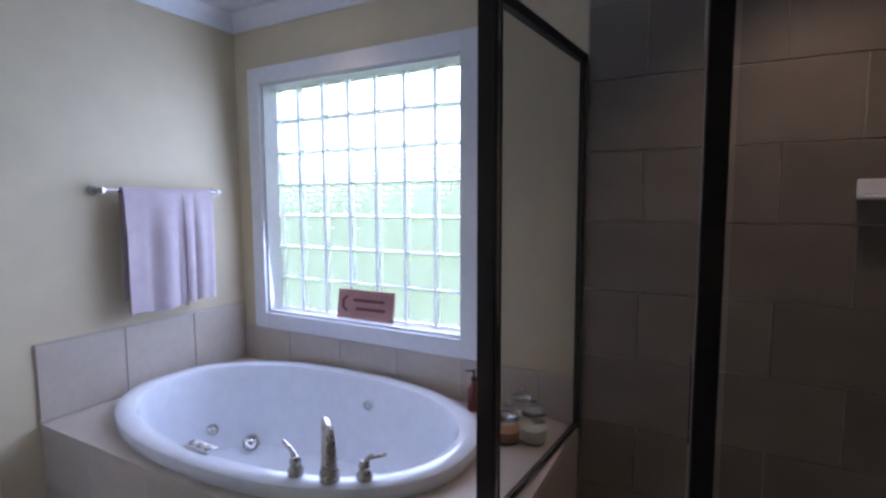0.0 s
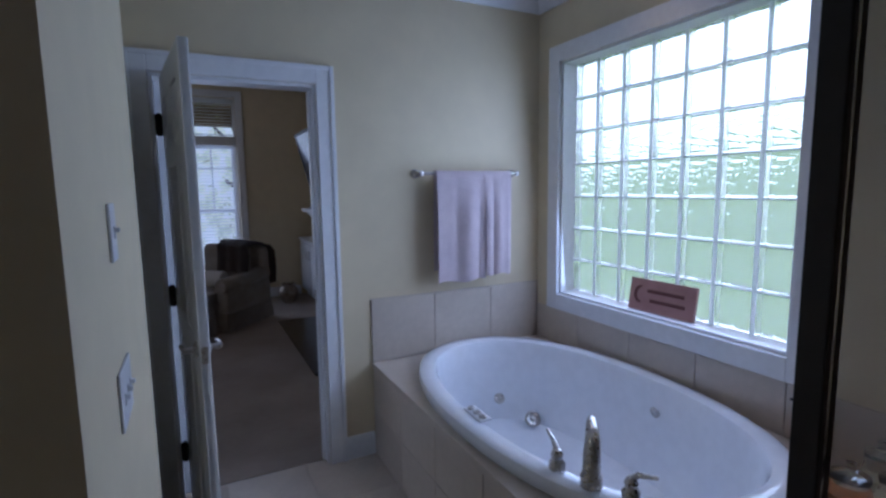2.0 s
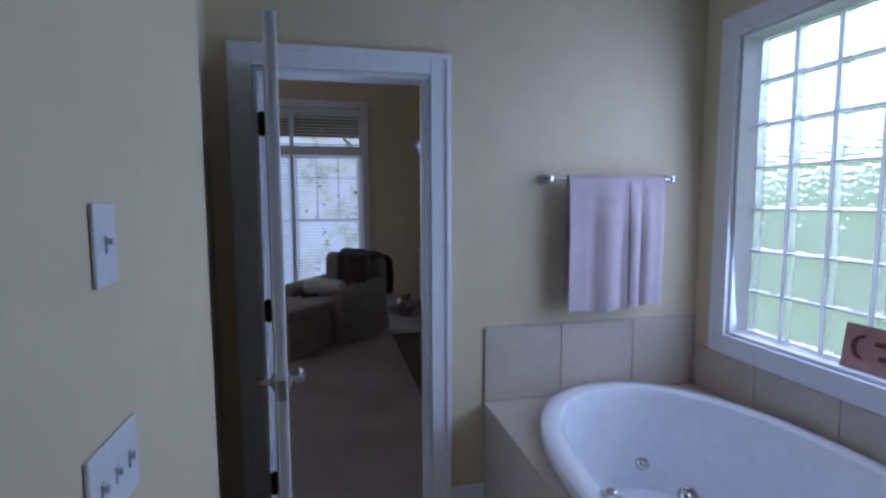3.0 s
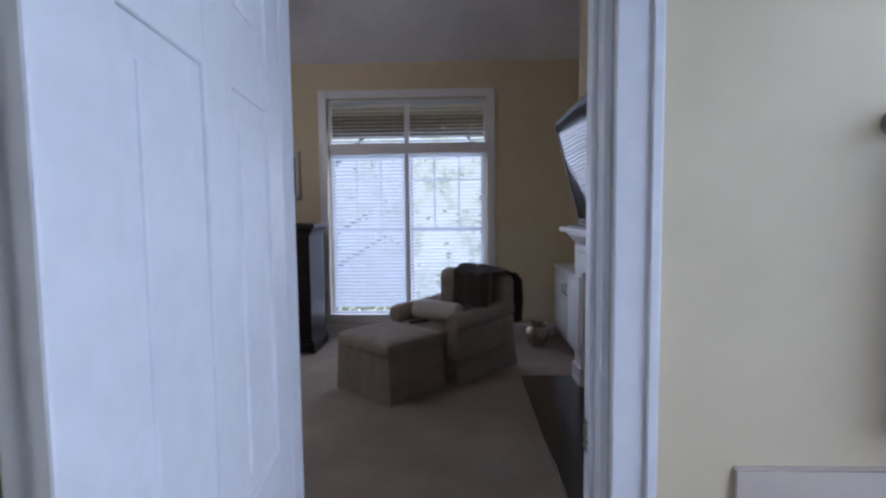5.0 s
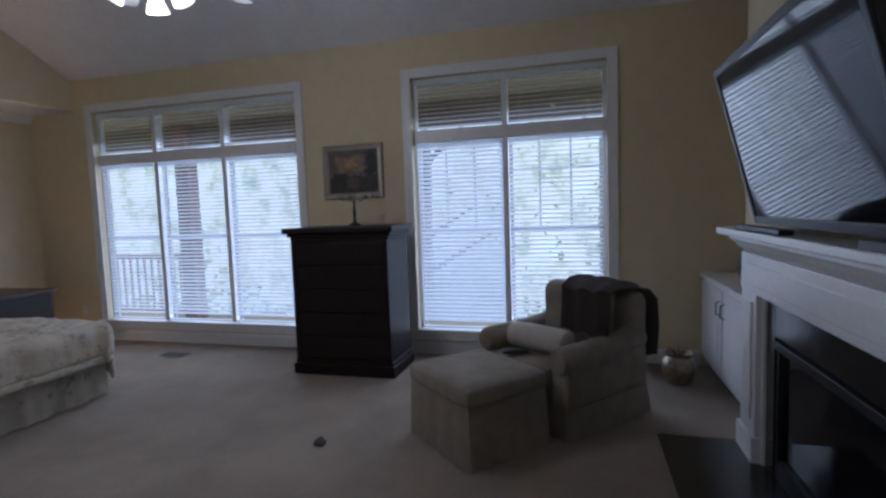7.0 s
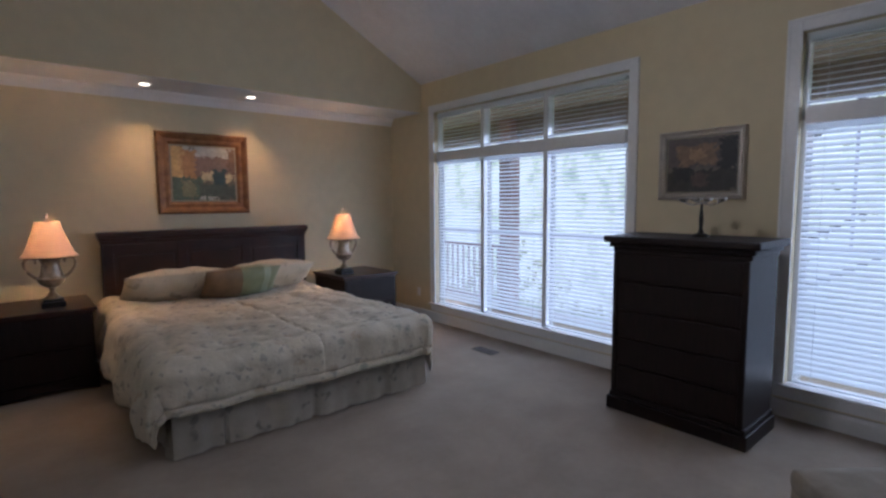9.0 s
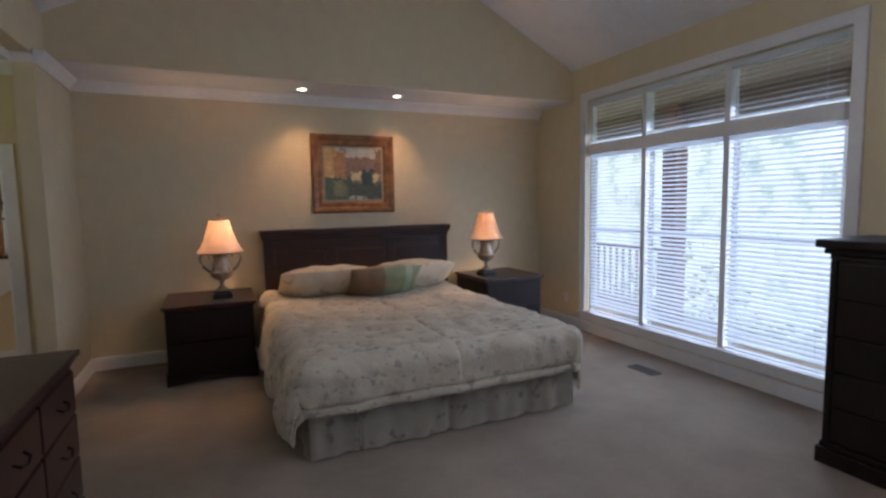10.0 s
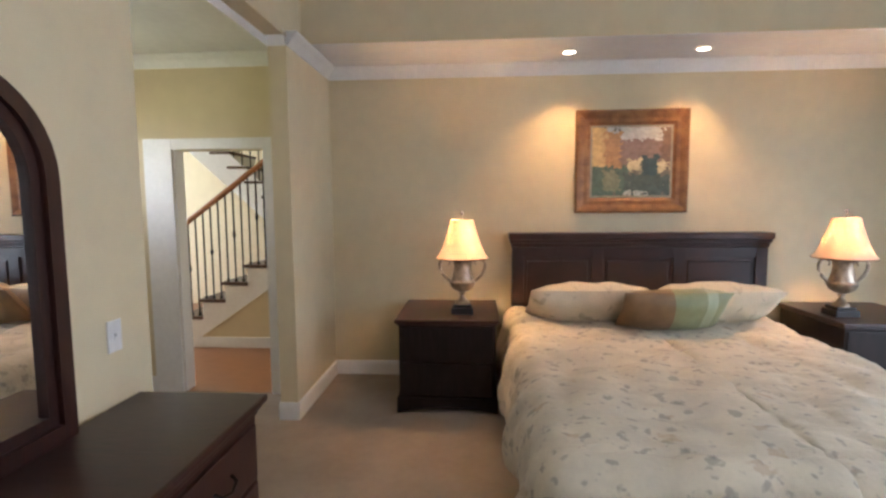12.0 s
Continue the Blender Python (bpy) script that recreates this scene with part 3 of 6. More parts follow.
def deck_top():
    bm = bmesh.new()
    x0, x1, y0, y1 = B1 + 0.004, deck_x1, deck_y, BW - 0.004
    ang = sorted([2 * math.pi * k / 96 for k in range(96)] + [math.atan2(y - TC[1], x - TC[0]) % (2 * math.pi) for x in (x0, x1) for y in (y0, y1)])
    rows = []
    for t in ang:
        dx, dy = math.cos(t), math.sin(t)
        k = min((((x1 if dx > 0 else x0) - TC[0]) / dx) if abs(dx) > 1e-6 else 9, (((y1 if dy > 0 else y0) - TC[1]) / dy) if abs(dy) > 1e-6 else 9)
        r = 1 / math.sqrt((dx / (TA - 0.05)) ** 2 + (dy / (TB - 0.05)) ** 2)
        r = min(r, k - 0.01)
        rows.append([bm.verts.new((TC[0] + dx * r, TC[1] + dy * r, deck_z)), bm.verts.new((TC[0] + dx * k, TC[1] + dy * k, deck_z)), bm.verts.new((TC[0] + dx * k, TC[1] + dy * k, deck_z - 0.03))])
    for a, b in zip(rows, rows[1:] + rows[:1]):
        bm.faces.new((a[0], a[1], b[1], b[0]))
        bm.faces.new((a[1], a[2], b[2], b[1]))
    return bm


deck = thing("tub_deck", "beige stone-tiled deck surrounding the oval bathtub", "tub deck")
part("top", deck_top(), BTILE, deck)
part("front_panel", boxes((B1 + 0.004, deck_x1, deck_y + 0.01, deck_y + 0.04, -0.005, deck_z - 0.03), (deck_x1 - 0.03, deck_x1, deck_y + 0.04, BW - 0.004, -0.005, deck_z - 0.03)), GROUT, deck)

tub = thing("bathtub", "white oval drop-in whirlpool bathtub with a wide rim", "bathtub")


def tub_shell():
    prof = [(0.985, deck_z + 0.002), (0.998, deck_z + 0.02), (1.0, RIM - 0.022), (0.993, RIM - 0.007), (0.975, RIM), (0.90, RIM + 0.003), (0.855, RIM - 0.004), (0.835, RIM - 0.03), (0.80, 0.40), (0.74, 0.24), (0.66, 0.16), (0.5, 0.135), (0.2, 0.13), (0.01, 0.13)]
    bm = bmesh.new()
    rings = []
    for k, (s, z) in enumerate(prof):
        # the same width of rim all round
        a, b = (TA * s, TB * s) if s < 0.6 else (TA - (1 - s) * 0.62, TB - (1 - s) * 0.56)
        rings.append([bm.verts.new((*oval(a, b, 2 * math.pi * j / 96), z)) for j in range(96)])
    for a, b in zip(rings, rings[1:]):
        for j in range(96):
            bm.faces.new((a[j], a[(j + 1) % 96], b[(j + 1) % 96], b[j]))
    bm.faces.new(rings[-1])
    return bm


part("shell", tub_shell(), TUB, tub, smooth=True)
for x, y, z, r in ((-2.40, 1.76, 0.30, 0.03), (-2.27, 1.90, 0.20, 0.045)):
    jet = part("jet", lathe([(r, 0), (r, 0.010), (r * 0.75, 0.016), (r * 0.7, 0.008), (r * 0.3, 0.006), (r * 0.28, 0.018), (0.002, 0.020)], 20), NICKEL, tub, "round nickel whirlpool jet", True)
    jet.matrix_world = look((x, y, z), (x - 1, y + 0.35, z - 0.9))
ov = part("overflow", lathe([(0.026, 0), (0.026, 0.006), (0.018, 0.012), (0.002, 0.013)], 20), NICKEL, tub, "small nickel overflow cap", True)
ov.matrix_world = pose(-1.62, 2.115, 0.46, 100, 0, 0)
pad = part("control_pad", boxes((-1.80, -1.66, 1.195, 1.25, RIM + 0.003, RIM + 0.010), bevel=0.003), PLATE, tub, "white control pad with three buttons")
for k in range(3):
    part("button", lathe([(0.016, RIM + 0.010), (0.016, RIM + 0.016), (0.012, RIM + 0.018), (0.002, RIM + 0.018)], 16, (-1.775 + 0.045 * k, 1.222, 0)), NICKEL, pad)

fx, fy = -1.15, 1.285
fa = thing("tub_faucet", "tall brushed-nickel tub filler between two lever handles", "faucet")
part("spout", merge(lathe([(0.034, RIM), (0.034, RIM + 0.03), (0.028, RIM + 0.045), (0.027, RIM + 0.06)], 20, (fx, fy, 0)),
                    tube([(fx, fy, RIM + 0.05), (fx - 0.004, fy + 0.004, RIM + 0.09), (fx - 0.014, fy + 0.014, RIM + 0.125), (fx - 0.034, fy + 0.032, RIM + 0.152), (fx - 0.062, fy + 0.056, RIM + 0.163), (fx - 0.095, fy + 0.088, RIM + 0.155)], [0.027, 0.027, 0.024, 0.021, 0.017, 0.013], 14)), NICKEL, fa, smooth=True)
for dx, dy, s in ((-0.125, -0.03, -1), (0.10, 0.06, 1)):
    hx, hy = fx + dx, fy + dy
    part("lever_handle", merge(lathe([(0.027, RIM), (0.027, RIM + 0.02), (0.017, RIM + 0.035), (0.021, RIM + 0.048), (0.012, RIM + 0.066), (0.004, RIM + 0.069)], 18, (hx, hy, 0)),
                               tube([(hx, hy, RIM + 0.058), (hx + s * 0.02, hy + 0.005, RIM + 0.080), (hx + s * 0.075, hy + 0.02, RIM + 0.095)], [0.011, 0.009, 0.006], 10)), NICKEL, fa, smooth=True)

# shower
sh = thing("shower_enclosure", "glass shower enclosure with dark bronze framing", "shower")
P1, P2, P3, PW = Vector((-0.625, 1.41)), Vector((-0.048, 1.22)), Vector((1.12, 1.22)), Vector((-0.555, BW - 0.016))
PY = 1.22


def along(p, q, thick, z0, z1, cut0=0.0, cut1=0.0, bevel=0.0):
    """An upright slab of that thickness from p to q, shortened at its ends."""
    d = q - p
    return box(bmesh.new(), cut0, d.length - cut1, -thick / 2, thick / 2, z0, z1, bevel, pose(p.x, p.y, 0, 0, 0, math.degrees(math.atan2(d.y, d.x))))


for p, w, z in ((P1, 0.058, deck_z), (P2, 0.046, 0.1), (P3, 0.04, 0.1)):
    part("post", boxes((p.x - w / 2, p.x + w / 2, p.y - w / 2, p.y + w / 2, z, 2.14), bevel=0.004), DARKMETAL, sh)
for p, q, z, c in ((P1, PW, deck_z, 0.034), (P1, P2, deck_z, 0.034), (P2, P3, 0.1, 0.034)):
    part("top_rail", along(p, q, 0.034, 2.10, 2.137, c, 0.03, 0.003), DARKMETAL, sh)
    part("bottom_rail", along(p, q, 0.022, z, z + 0.022, c, 0.03, 0.002), DARKMETAL, sh)
    g = part("glass_panel", along(p, q, 0.008, z + 0.022, 2.10, c, 0.03), SMOKE, sh, "clear glass panel")
    g.visible_shadow = False
part("wall_channel", boxes((PW.x - 0.016, PW.x + 0.016, BW - 0.04, BW - 0.014, deck_z, 2.137), bevel=0.002), DARKMETAL, sh)
part("knee_wall", along(P1 + Vector((0.16, -0.09)), P2, 0.09, -0.005, deck_z - 0.001, 0.06, 0.03, 0.004), BTILE, sh, "beige tiled knee wall under the glass")
part("curb", boxes((P2.x - 0.02, 1.149, PY - 0.06, PY + 0.06, -0.005, 0.1), bevel=0.006), BTILE, sh, "beige tiled curb")
sd = thing("soap_dish", "white ceramic soap dish on the tiled shower wall", "soap dish")
part("dish", merge(boxes((0.37, 0.52, BW - 0.10, BW - 0.013, 1.53, 1.545), (0.37, 0.52, BW - 0.03, BW - 0.013, 1.545, 1.60), bevel=0.006)), PLATE, sd)

# towel bar and towel
tb = thing("towel_bar", "brushed-nickel towel bar on the cream wall", "towel bar")
part("bar", tube([(B1 + 0.075, 1.385, 1.59), (B1 + 0.075, 2.035, 1.59)], 0.009, 12), NICKEL, tb, smooth=True)
for y in (1.39, 2.03):
    part("bracket", merge(lathe([(0.026, 0), (0.026, 0.008), (0.014, 0.016), (0.011, 0.06), (0.016, 0.068), (0.016, 0.085), (0.004, 0.09)], 18, (0, 0, 0), "X")), NICKEL, tb, smooth=True).location = (B1 + 0.001, y, 1.59)
TW = Vector((B1 + 0.075, 0, 1.59))


def hanging(y0, y1, front, rear, seed):
    bm = bmesh.new()
    rnd = random.Random(seed)
    ph = [rnd.uniform(0, 6) for _ in range(3)]
    cols, path = 24, []
    for k in range(15):
        path.append((-0.014, 1.585 - rear * (1 - k / 14)))
    path += [(-0.012, 1.598), (-0.004, 1.606), (0.006, 1.605), (0.014, 1.596)]
    for k in range(1, 20):
        path.append((0.018, 1.59 - front * k / 19))
    grid = []
    for i in range(cols + 1):
        u = i / cols
        col = []
        for (ox, z) in path:
            drop = max(0, 1.6 - z)
            wave = (0.022 * math.sin(u * 5.2 + ph[0]) + 0.007 * math.sin(u * 12 + ph[1])) * min(1, drop * 4)
            y = y0 + (y1 - y0) * (u + 0.015 * math.sin(ph[2] + drop * 4) - 0.06 * drop * (u - 0.5))
            col.append(bm.verts.new((TW.x + ox + (abs(wave) + 0.006 if ox > 0 else -abs(wave) * 0.3), y, z - (0.006 * math.sin(u * 9 + ph[1]) if drop > 0.4 else 0))))
        grid.append(col)
    for a, b in zip(grid, grid[1:]):
        for j in range(len(path) - 1):
            bm.faces.new((a[j], a[j + 1], b[j + 1], b[j]))
    bmesh.ops.recalc_face_normals(bm, faces=bm.faces)
    bmesh.ops.solidify(bm, geom=list(bm.faces), thickness=0.007)
    return bm


tw = thing("towel", "lilac terry towels folded over the nickel bar", "towel")
part("folded_half", hanging(1.475, 1.80, 0.62, 0.55, 3), TOWEL, tw, smooth=True)
part("folded_half", hanging(1.785, 1.975, 0.60, 0.56, 8), TOWEL, tw, smooth=True)

# sign on the sill, jars and bottle
sg = thing("wooden_sign", "small pink wooden sign leaning on the window sill", "sign", m=pose(-1.77, BW + 0.045, GB[2] + 0.017, -9, 0, 2))
part("board", boxes((-0.19, 0.19, -0.008, 0.008, 0, 0.165), bevel=0.003), SIGN, sg)
part("lettering", boxes((-0.08, 0.13, -0.0105, -0.0085, 0.098, 0.115), (-0.06, 0.14, -0.0105, -0.0085, 0.05, 0.067), bevel=0.0005), SIGNINK, sg, "two dark lines of writing")
part("crescent", prism([(-0.12 + 0.04 * math.cos(a), 0.085 + 0.045 * math.sin(a)) for a in [radians(d) for d in range(80, 281, 20)]] + [(-0.118 + 0.022 * math.cos(a), 0.085 + 0.034 * math.sin(a)) for a in [radians(d) for d in range(270, 79, -20)]], -0.0105, -0.0085), SIGNINK, sg)


def jar(x, y, r, h, fill, label):
    j = thing("glass_jar", label, "jar", "jars on the tub deck", pose(x, y, deck_z))
    g = part("glass", lathe([(r * 0.9, 0), (r, 0.01), (r * 1.02, h * 0.7), (r * 0.85, h * 0.86), (r * 0.9, h)], 24), GLASS, j, smooth=True)
    g.visible_shadow = False
    part("contents", lathe([(r * 0.82, 0.006), (r * 0.92, 0.012), (r * 0.93, h * 0.5), (r * 0.3, h * 0.55), (0.003, h * 0.55)], 20), fill, j, smooth=True)
    part("lid", lathe([(r * 0.93, h + 0.001), (r * 0.93, h + 0.012), (r * 0.3, h + 0.022), (r * 0.2, h + 0.035), (r * 0.26, h + 0.05), (0.003, h + 0.055)], 20), GLASS, j, "glass lid with a knob", True).visible_shadow = False


jar(-0.78, 1.95, 0.055, 0.10, AMBER, "squat glass jar of amber bath salts")
jar(-0.68, 2.00, 0.055, 0.12, PALESALT, "glass jar of pale bath salts")
jar(-0.77, 2.10, 0.045, 0.13, PALESALT, "glass jar with a knobbed glass lid")
bo = thing("soap_bottle", "dark red soap bottle with a black pump", "bottle", m=pose(-1.03, 2.17, deck_z))
part("bottle", lathe([(0.026, 0), (0.03, 0.01), (0.03, 0.10), (0.012, 0.13), (0.012, 0.145), (0.003, 0.146)], 20), SOAP, bo, smooth=True)
part("pump", merge(lathe([(0.014, 0.145), (0.014, 0.16), (0.005, 0.165), (0.005, 0.195), (0.012, 0.197), (0.002, 0.2)], 14), tube([(0, 0, 0.192), (-0.04, -0.01, 0.19)], 0.005, 8)), BLACK, bo, smooth=True)

# bathroom door leaf
ang = 6.8
leaf = thing("door_bathroom", "white six-panel bathroom door standing open", "door", m=pose(B1 + 0.014, D[0] + 0.064, 0.008, 0, 0, ang))
LW, LH, LT = 0.70, 2.01, 0.035
part("slab", boxes((0, LW, -LT / 2 + 0.006, LT / 2 - 0.006, 0, LH)), WHITE, leaf)
st = [(0, 0.11, 0, LH), (LW - 0.11, LW, 0, LH), (LW / 2 - 0.05, LW / 2 + 0.05, 0.2, LH - 0.11), (0.11, LW - 0.11, 0, 0.2), (0.11, LW - 0.11, LH - 0.11, LH), (0.11, LW / 2 - 0.05, 0.86, 0.98), (LW / 2 + 0.05, LW - 0.11, 0.86, 0.98), (0.11, LW / 2 - 0.05, 1.60, 1.69), (LW / 2 + 0.05, LW - 0.11, 1.60, 1.69)]
part("stile_frame", boxes(*[(a, b, -LT / 2, LT / 2, c, d) for a, b, c, d in st], bevel=0.003), WHITE, leaf)
for x0, x1 in ((0.11, LW / 2 - 0.05), (LW / 2 + 0.05, LW - 0.11)):
    for z0, z1 in ((0.2, 0.86), (0.98, 1.60), (1.69, LH - 0.11)):
        part("raised_panel", boxes((x0 + 0.035, x1 - 0.035, -LT / 2 + 0.002, LT / 2 - 0.002, z0 + 0.035, z1 - 0.035), bevel=0.004), WHITE, leaf)
for s in (1, -1):
    part("lever", merge(lathe([(0.03, 0), (0.03, 0.006), (0.012, 0.014), (0.010, 0.045), (0.004, 0.048)], 18, (0, 0, 0), "Y"), tube([(0, -0.042, 0), (-0.05, -0.048, 0.004), (-0.10, -0.045, -0.004)], [0.010, 0.008, 0.006], 10)), NICKEL, leaf, "brushed-nickel lever", True).matrix_local = pose(LW - 0.06, -s * LT / 2, 0.93, 0, 0, 0 if s > 0 else 180) @ (Matrix.Identity(4) if s > 0 else Matrix.Diagonal((-1, 1, 1, 1)))
part("latch_plate", boxes((LW, LW + 0.002, -0.012, 0.012, 0.89, 0.95)), NICKEL, leaf)
for z in (0.25, 1.02, 1.80):
    part("hinge", merge(tube([(-0.006, -LT / 2 - 0.012, z - 0.05), (-0.006, -LT / 2 - 0.012, z + 0.05)], 0.009, 10), boxes((-0.014, 0.0, -0.046, LT / 2 - 0.004, z - 0.045, z + 0.045))), DARKMETAL, leaf)
tagged(part("trim_strike_plate", boxes((B0 + 0.05, B0 + 0.08, D[1] - 0.0325, D[1] - 0.0302, 0.90, 0.97)), NICKEL), "nickel strike plate in the door jamb", "strike plate", kind="structure")


def switch_plate(m, gangs, label, rocker=True):
    w = 0.07 + 0.046 * (gangs - 1)
    s = thing("light_switch", label, "light switch", m=m)
    part("plate", boxes((-w / 2, w / 2, -0.006, 0, -0.058, 0.058), bevel=0.0025), PLATE, s)
    for k in range(gangs):
        x = (k - (gangs - 1) / 2) * 0.046
        part("toggle", merge(boxes((x - 0.005, x + 0.005, -0.009, -0.006, -0.012, 0.012)), boxes((x - 0.004, x + 0.004, -0.016, -0.008, 0.0, 0.009), bevel=0.001)), PLATE, s)
    return s


switch_plate(pose(-1.235, 0.099, 1.105, 0, 0, 180), 3, "white three-gang light switch on the bathroom wall")
switch_plate(pose(-1.25, 0.099, 1.43, 0, 0, 180), 1, "white single switch above the triple one")
switch_plate(pose(-4.13, F - 0.001, 1.09), 1, "white light switch beside the fireplace")
switch_plate(pose(E - 0.001, -3.14, 1.115, 0, 0, -90), 1, "white wall plate above the dresser")
for y in (-5.35,):
    s = thing("wall_outlet", "white outlet low on the window wall", "outlet", m=pose(W + 0.001, y, 0.36, 0, 0, 90))
    part("plate", boxes((-0.035, 0.035, -0.006, 0, -0.058, 0.058), bevel=0.0025), PLATE, s)
    part("socket", boxes((-0.016, 0.016, -0.008, -0.006, 0.008, 0.036), (-0.016, 0.016, -0.008, -0.006, -0.036, -0.008), bevel=0.001), PLATE, s)


def can_light(x, y, z, power, tx, ty, colour=WARM, group="recessed lamps over the bed"):
    c = thing("recessed_lamp", "round recessed ceiling lamp, lit", "ceiling lamp", group, pose(x, y, z))
    part("ring", lathe([(0.075, -0.001), (0.075, -0.006), (0.052, -0.010), (0.050, -0.003), (0.049, -0.0015)], 28), WHITE, c, smooth=True)
    part("lens", lathe([(0.046, -0.002), (0.046, -0.004), (0.002, -0.005)], 24), BULB, c, "glowing lens")
    spot_light("recessed_lamp_light", (x, y, z - 0.02), (tx, ty, 0), power, colour, 100)


can_light(-4.35, -5.62, SOFZ, 32, -4.35, -5.75)
can_light(-5.385, -5.62, SOFZ, 32, -5.385, -5.75)
can_light(-1.75, 1.88, 2.66, 11, -1.75, 2.05, (1.0, 0.62, 0.32), group="recessed bathroom lamps")
can_light(0.25, 1.75, 2.66, 28, 0.25, 1.95, (1.0, 0.70, 0.42), group="recessed bathroom lamps")

# ---- windows and blinds of the bedroom ----


def window(name, rect, bays, label, tilts):
    y0, y1, z0, z1 = rect
    x0, x1 = W - 0.12, W - 0.06
    win = tagged(new(name), label, "window", kind="structure")
    TR0, TR1 = 2.11, 2.235
    MUL = 0.055
    n = len(bays) - 1
    fr = boxes((x0, x1, y0, y0 + 0.035, z0, z1), (x0, x1, y1 - 0.035, y1, z0, z1), (x0, x1, y0 + 0.035, y1 - 0.035, z1 - 0.035, z1), (x0, x1, y0 + 0.035, y1 - 0.035, z0, z0 + 0.035), (x0, W + 0.004, y0 + 0.035, y1 - 0.035, TR0, TR1), bevel=0.004)
    part("window_frame", fr, WHITE, win)
    for k in range(1, n):
        part("mullion", boxes((x0, W - 0.012, bays[k] - MUL / 2, bays[k] + MUL / 2, z0 + 0.035, TR0), (x0, W - 0.012, bays[k] - MUL / 2, bays[k] + MUL / 2, TR1, z1 - 0.035), bevel=0.003), WHITE, win)
    part("window_sill", boxes((W - 0.06, W + 0.045, y0 - 0.11, y1 + 0.11, z0 + 0.005, z0 + 0.03), (W + 0.001, W + 0.02, y0 - 0.09, y1 + 0.09, z0 - 0.075, z0 + 0.004), bevel=0.004), WHITE, win)
    for k in range(n):
        a, b = bays[k] + (0.035 if k == 0 else MUL / 2), bays[k + 1] - (0.035 if k == n - 1 else MUL / 2)
        part("sash", boxes((x0 + 0.01, x1 - 0.012, a, b, 1.225, 1.27), (x0 + 0.01, x1 - 0.012, a, a + 0.035, z0 + 0.035, TR0), (x0 + 0.01, x1 - 0.012, b - 0.035, b, z0 + 0.035, TR0), bevel=0.002), WHITE, win)
        if n == 2:
            part("muntin", boxes((x0 + 0.028, x0 + 0.04, (2 * a + b) / 3 - 0.01, (2 * a + b) / 3 + 0.01, 1.27, TR0), (x0 + 0.028, x0 + 0.04, (a + 2 * b) / 3 - 0.01, (a + 2 * b) / 3 + 0.01, 1.27, TR0), (x0 + 0.0285, x0 + 0.0395, a + 0.035, b - 0.035, 1.80, 1.82)), WHITE, win)
        for q0, q1 in ((z0 + 0.035, TR0), (TR1, z1 - 0.035)):
            g = part("pane", boxes((x0 + 0.03, x0 + 0.036, a, b, q0, q1)), GLASS, win)
            g.visible_shadow = False
        for q0, q1, up in ((z0 + 0.04, TR0 - 0.002, False), (TR1 + 0.012, z1 - 0.037, True)):
            bl = thing("window_blind", "white upper slatted blind with open slats" if up else ("white slatted blind lowered, slats tilted half shut" if tilts[k] > 25 else "white slatted blind lowered with open slats"), "blind", "blinds of the bedroom windows")
            bx = W - 0.030
            part("headrail", boxes((bx - 0.026, bx + 0.022, a + 0.004, b - 0.004, q1 - 0.04, q1), bevel=0.003), SLAT, bl)
            part("bottom_rail", boxes((bx - 0.024, bx + 0.022, a + 0.006, b - 0.006, q0 + 0.003, q0 + 0.02), bevel=0.003), SLAT, bl)
            sm = bpy.data.meshes.new("slat")
            b2 = prism([(-0.024, -0.001), (0.0, 0.0016), (0.024, -0.001), (0.024, 0.0008), (0.0, 0.0036), (-0.024, 0.0008)], a + 0.008, b - 0.008)
            b2.to_mesh(sm), b2.free()
            sm.materials.append(SLAT)
            step = 0.0415
            for j in range(int((q1 - q0 - 0.075) / step)):
                piece("slat", sm, bl, (bx, 0, q1 - 0.06 - j * step), (0, radians(17 if up else tilts[k]), 0))
            for cy in (a + 0.12, b - 0.12):
                part("cord", tube([(bx + 0.024, cy, q0 + 0.02), (bx + 0.024, cy, q1 - 0.03)], 0.0012, 5), SLAT, bl)


window("window_1", W1, [W1[0], -4.124, -3.20, W1[1]], "tall triple window with white frame and transoms", [22, 22, 27])
window("window_2", W2, [W2[0], -0.067, W2[1]], "tall double window with white frame and transoms", [42, 20])

# glass block window
gw = tagged(new("window_3"), "glass-block window of seven by seven wavy blocks", "window", kind="structure")
bmb = boxes((-0.086, 0.086, -0.035, 0.035, -0.092, 0.092), bevel=0.008)
bmesh.ops.recalc_face_normals(bmb, faces=bmb.faces)
blockmesh = bpy.data.meshes.new("glass_block")
bmb.to_mesh(blockmesh), bmb.free()
blockmesh.materials.append(BLOCK)
gx0, gx1, gz0, gz1 = GB[0] + 0.016, GB[1] - 0.016, GB[2] + 0.016, GB[3] - 0.016
px, pz = (gx1 - gx0) / 7, (gz1 - gz0) / 7
for i in range(7):
    for j in range(7):
        p = piece("glass_block", blockmesh, gw, (gx0 + px * (i + 0.5), BW + 0.125, gz0 + pz * (j + 0.5)))
        p.visible_shadow = False
part("mortar", boxes(*[(gx0 + px * i - 0.009, gx0 + px * i + 0.009, BW + 0.089, BW + 0.099, gz0, gz1) for i in range(1, 7)], *[(gx0, gx1, BW + 0.0905, BW + 0.0975, gz0 + pz * j - 0.004, gz0 + pz * j + 0.004) for j in range(1, 7)]), MORTAR, gw)

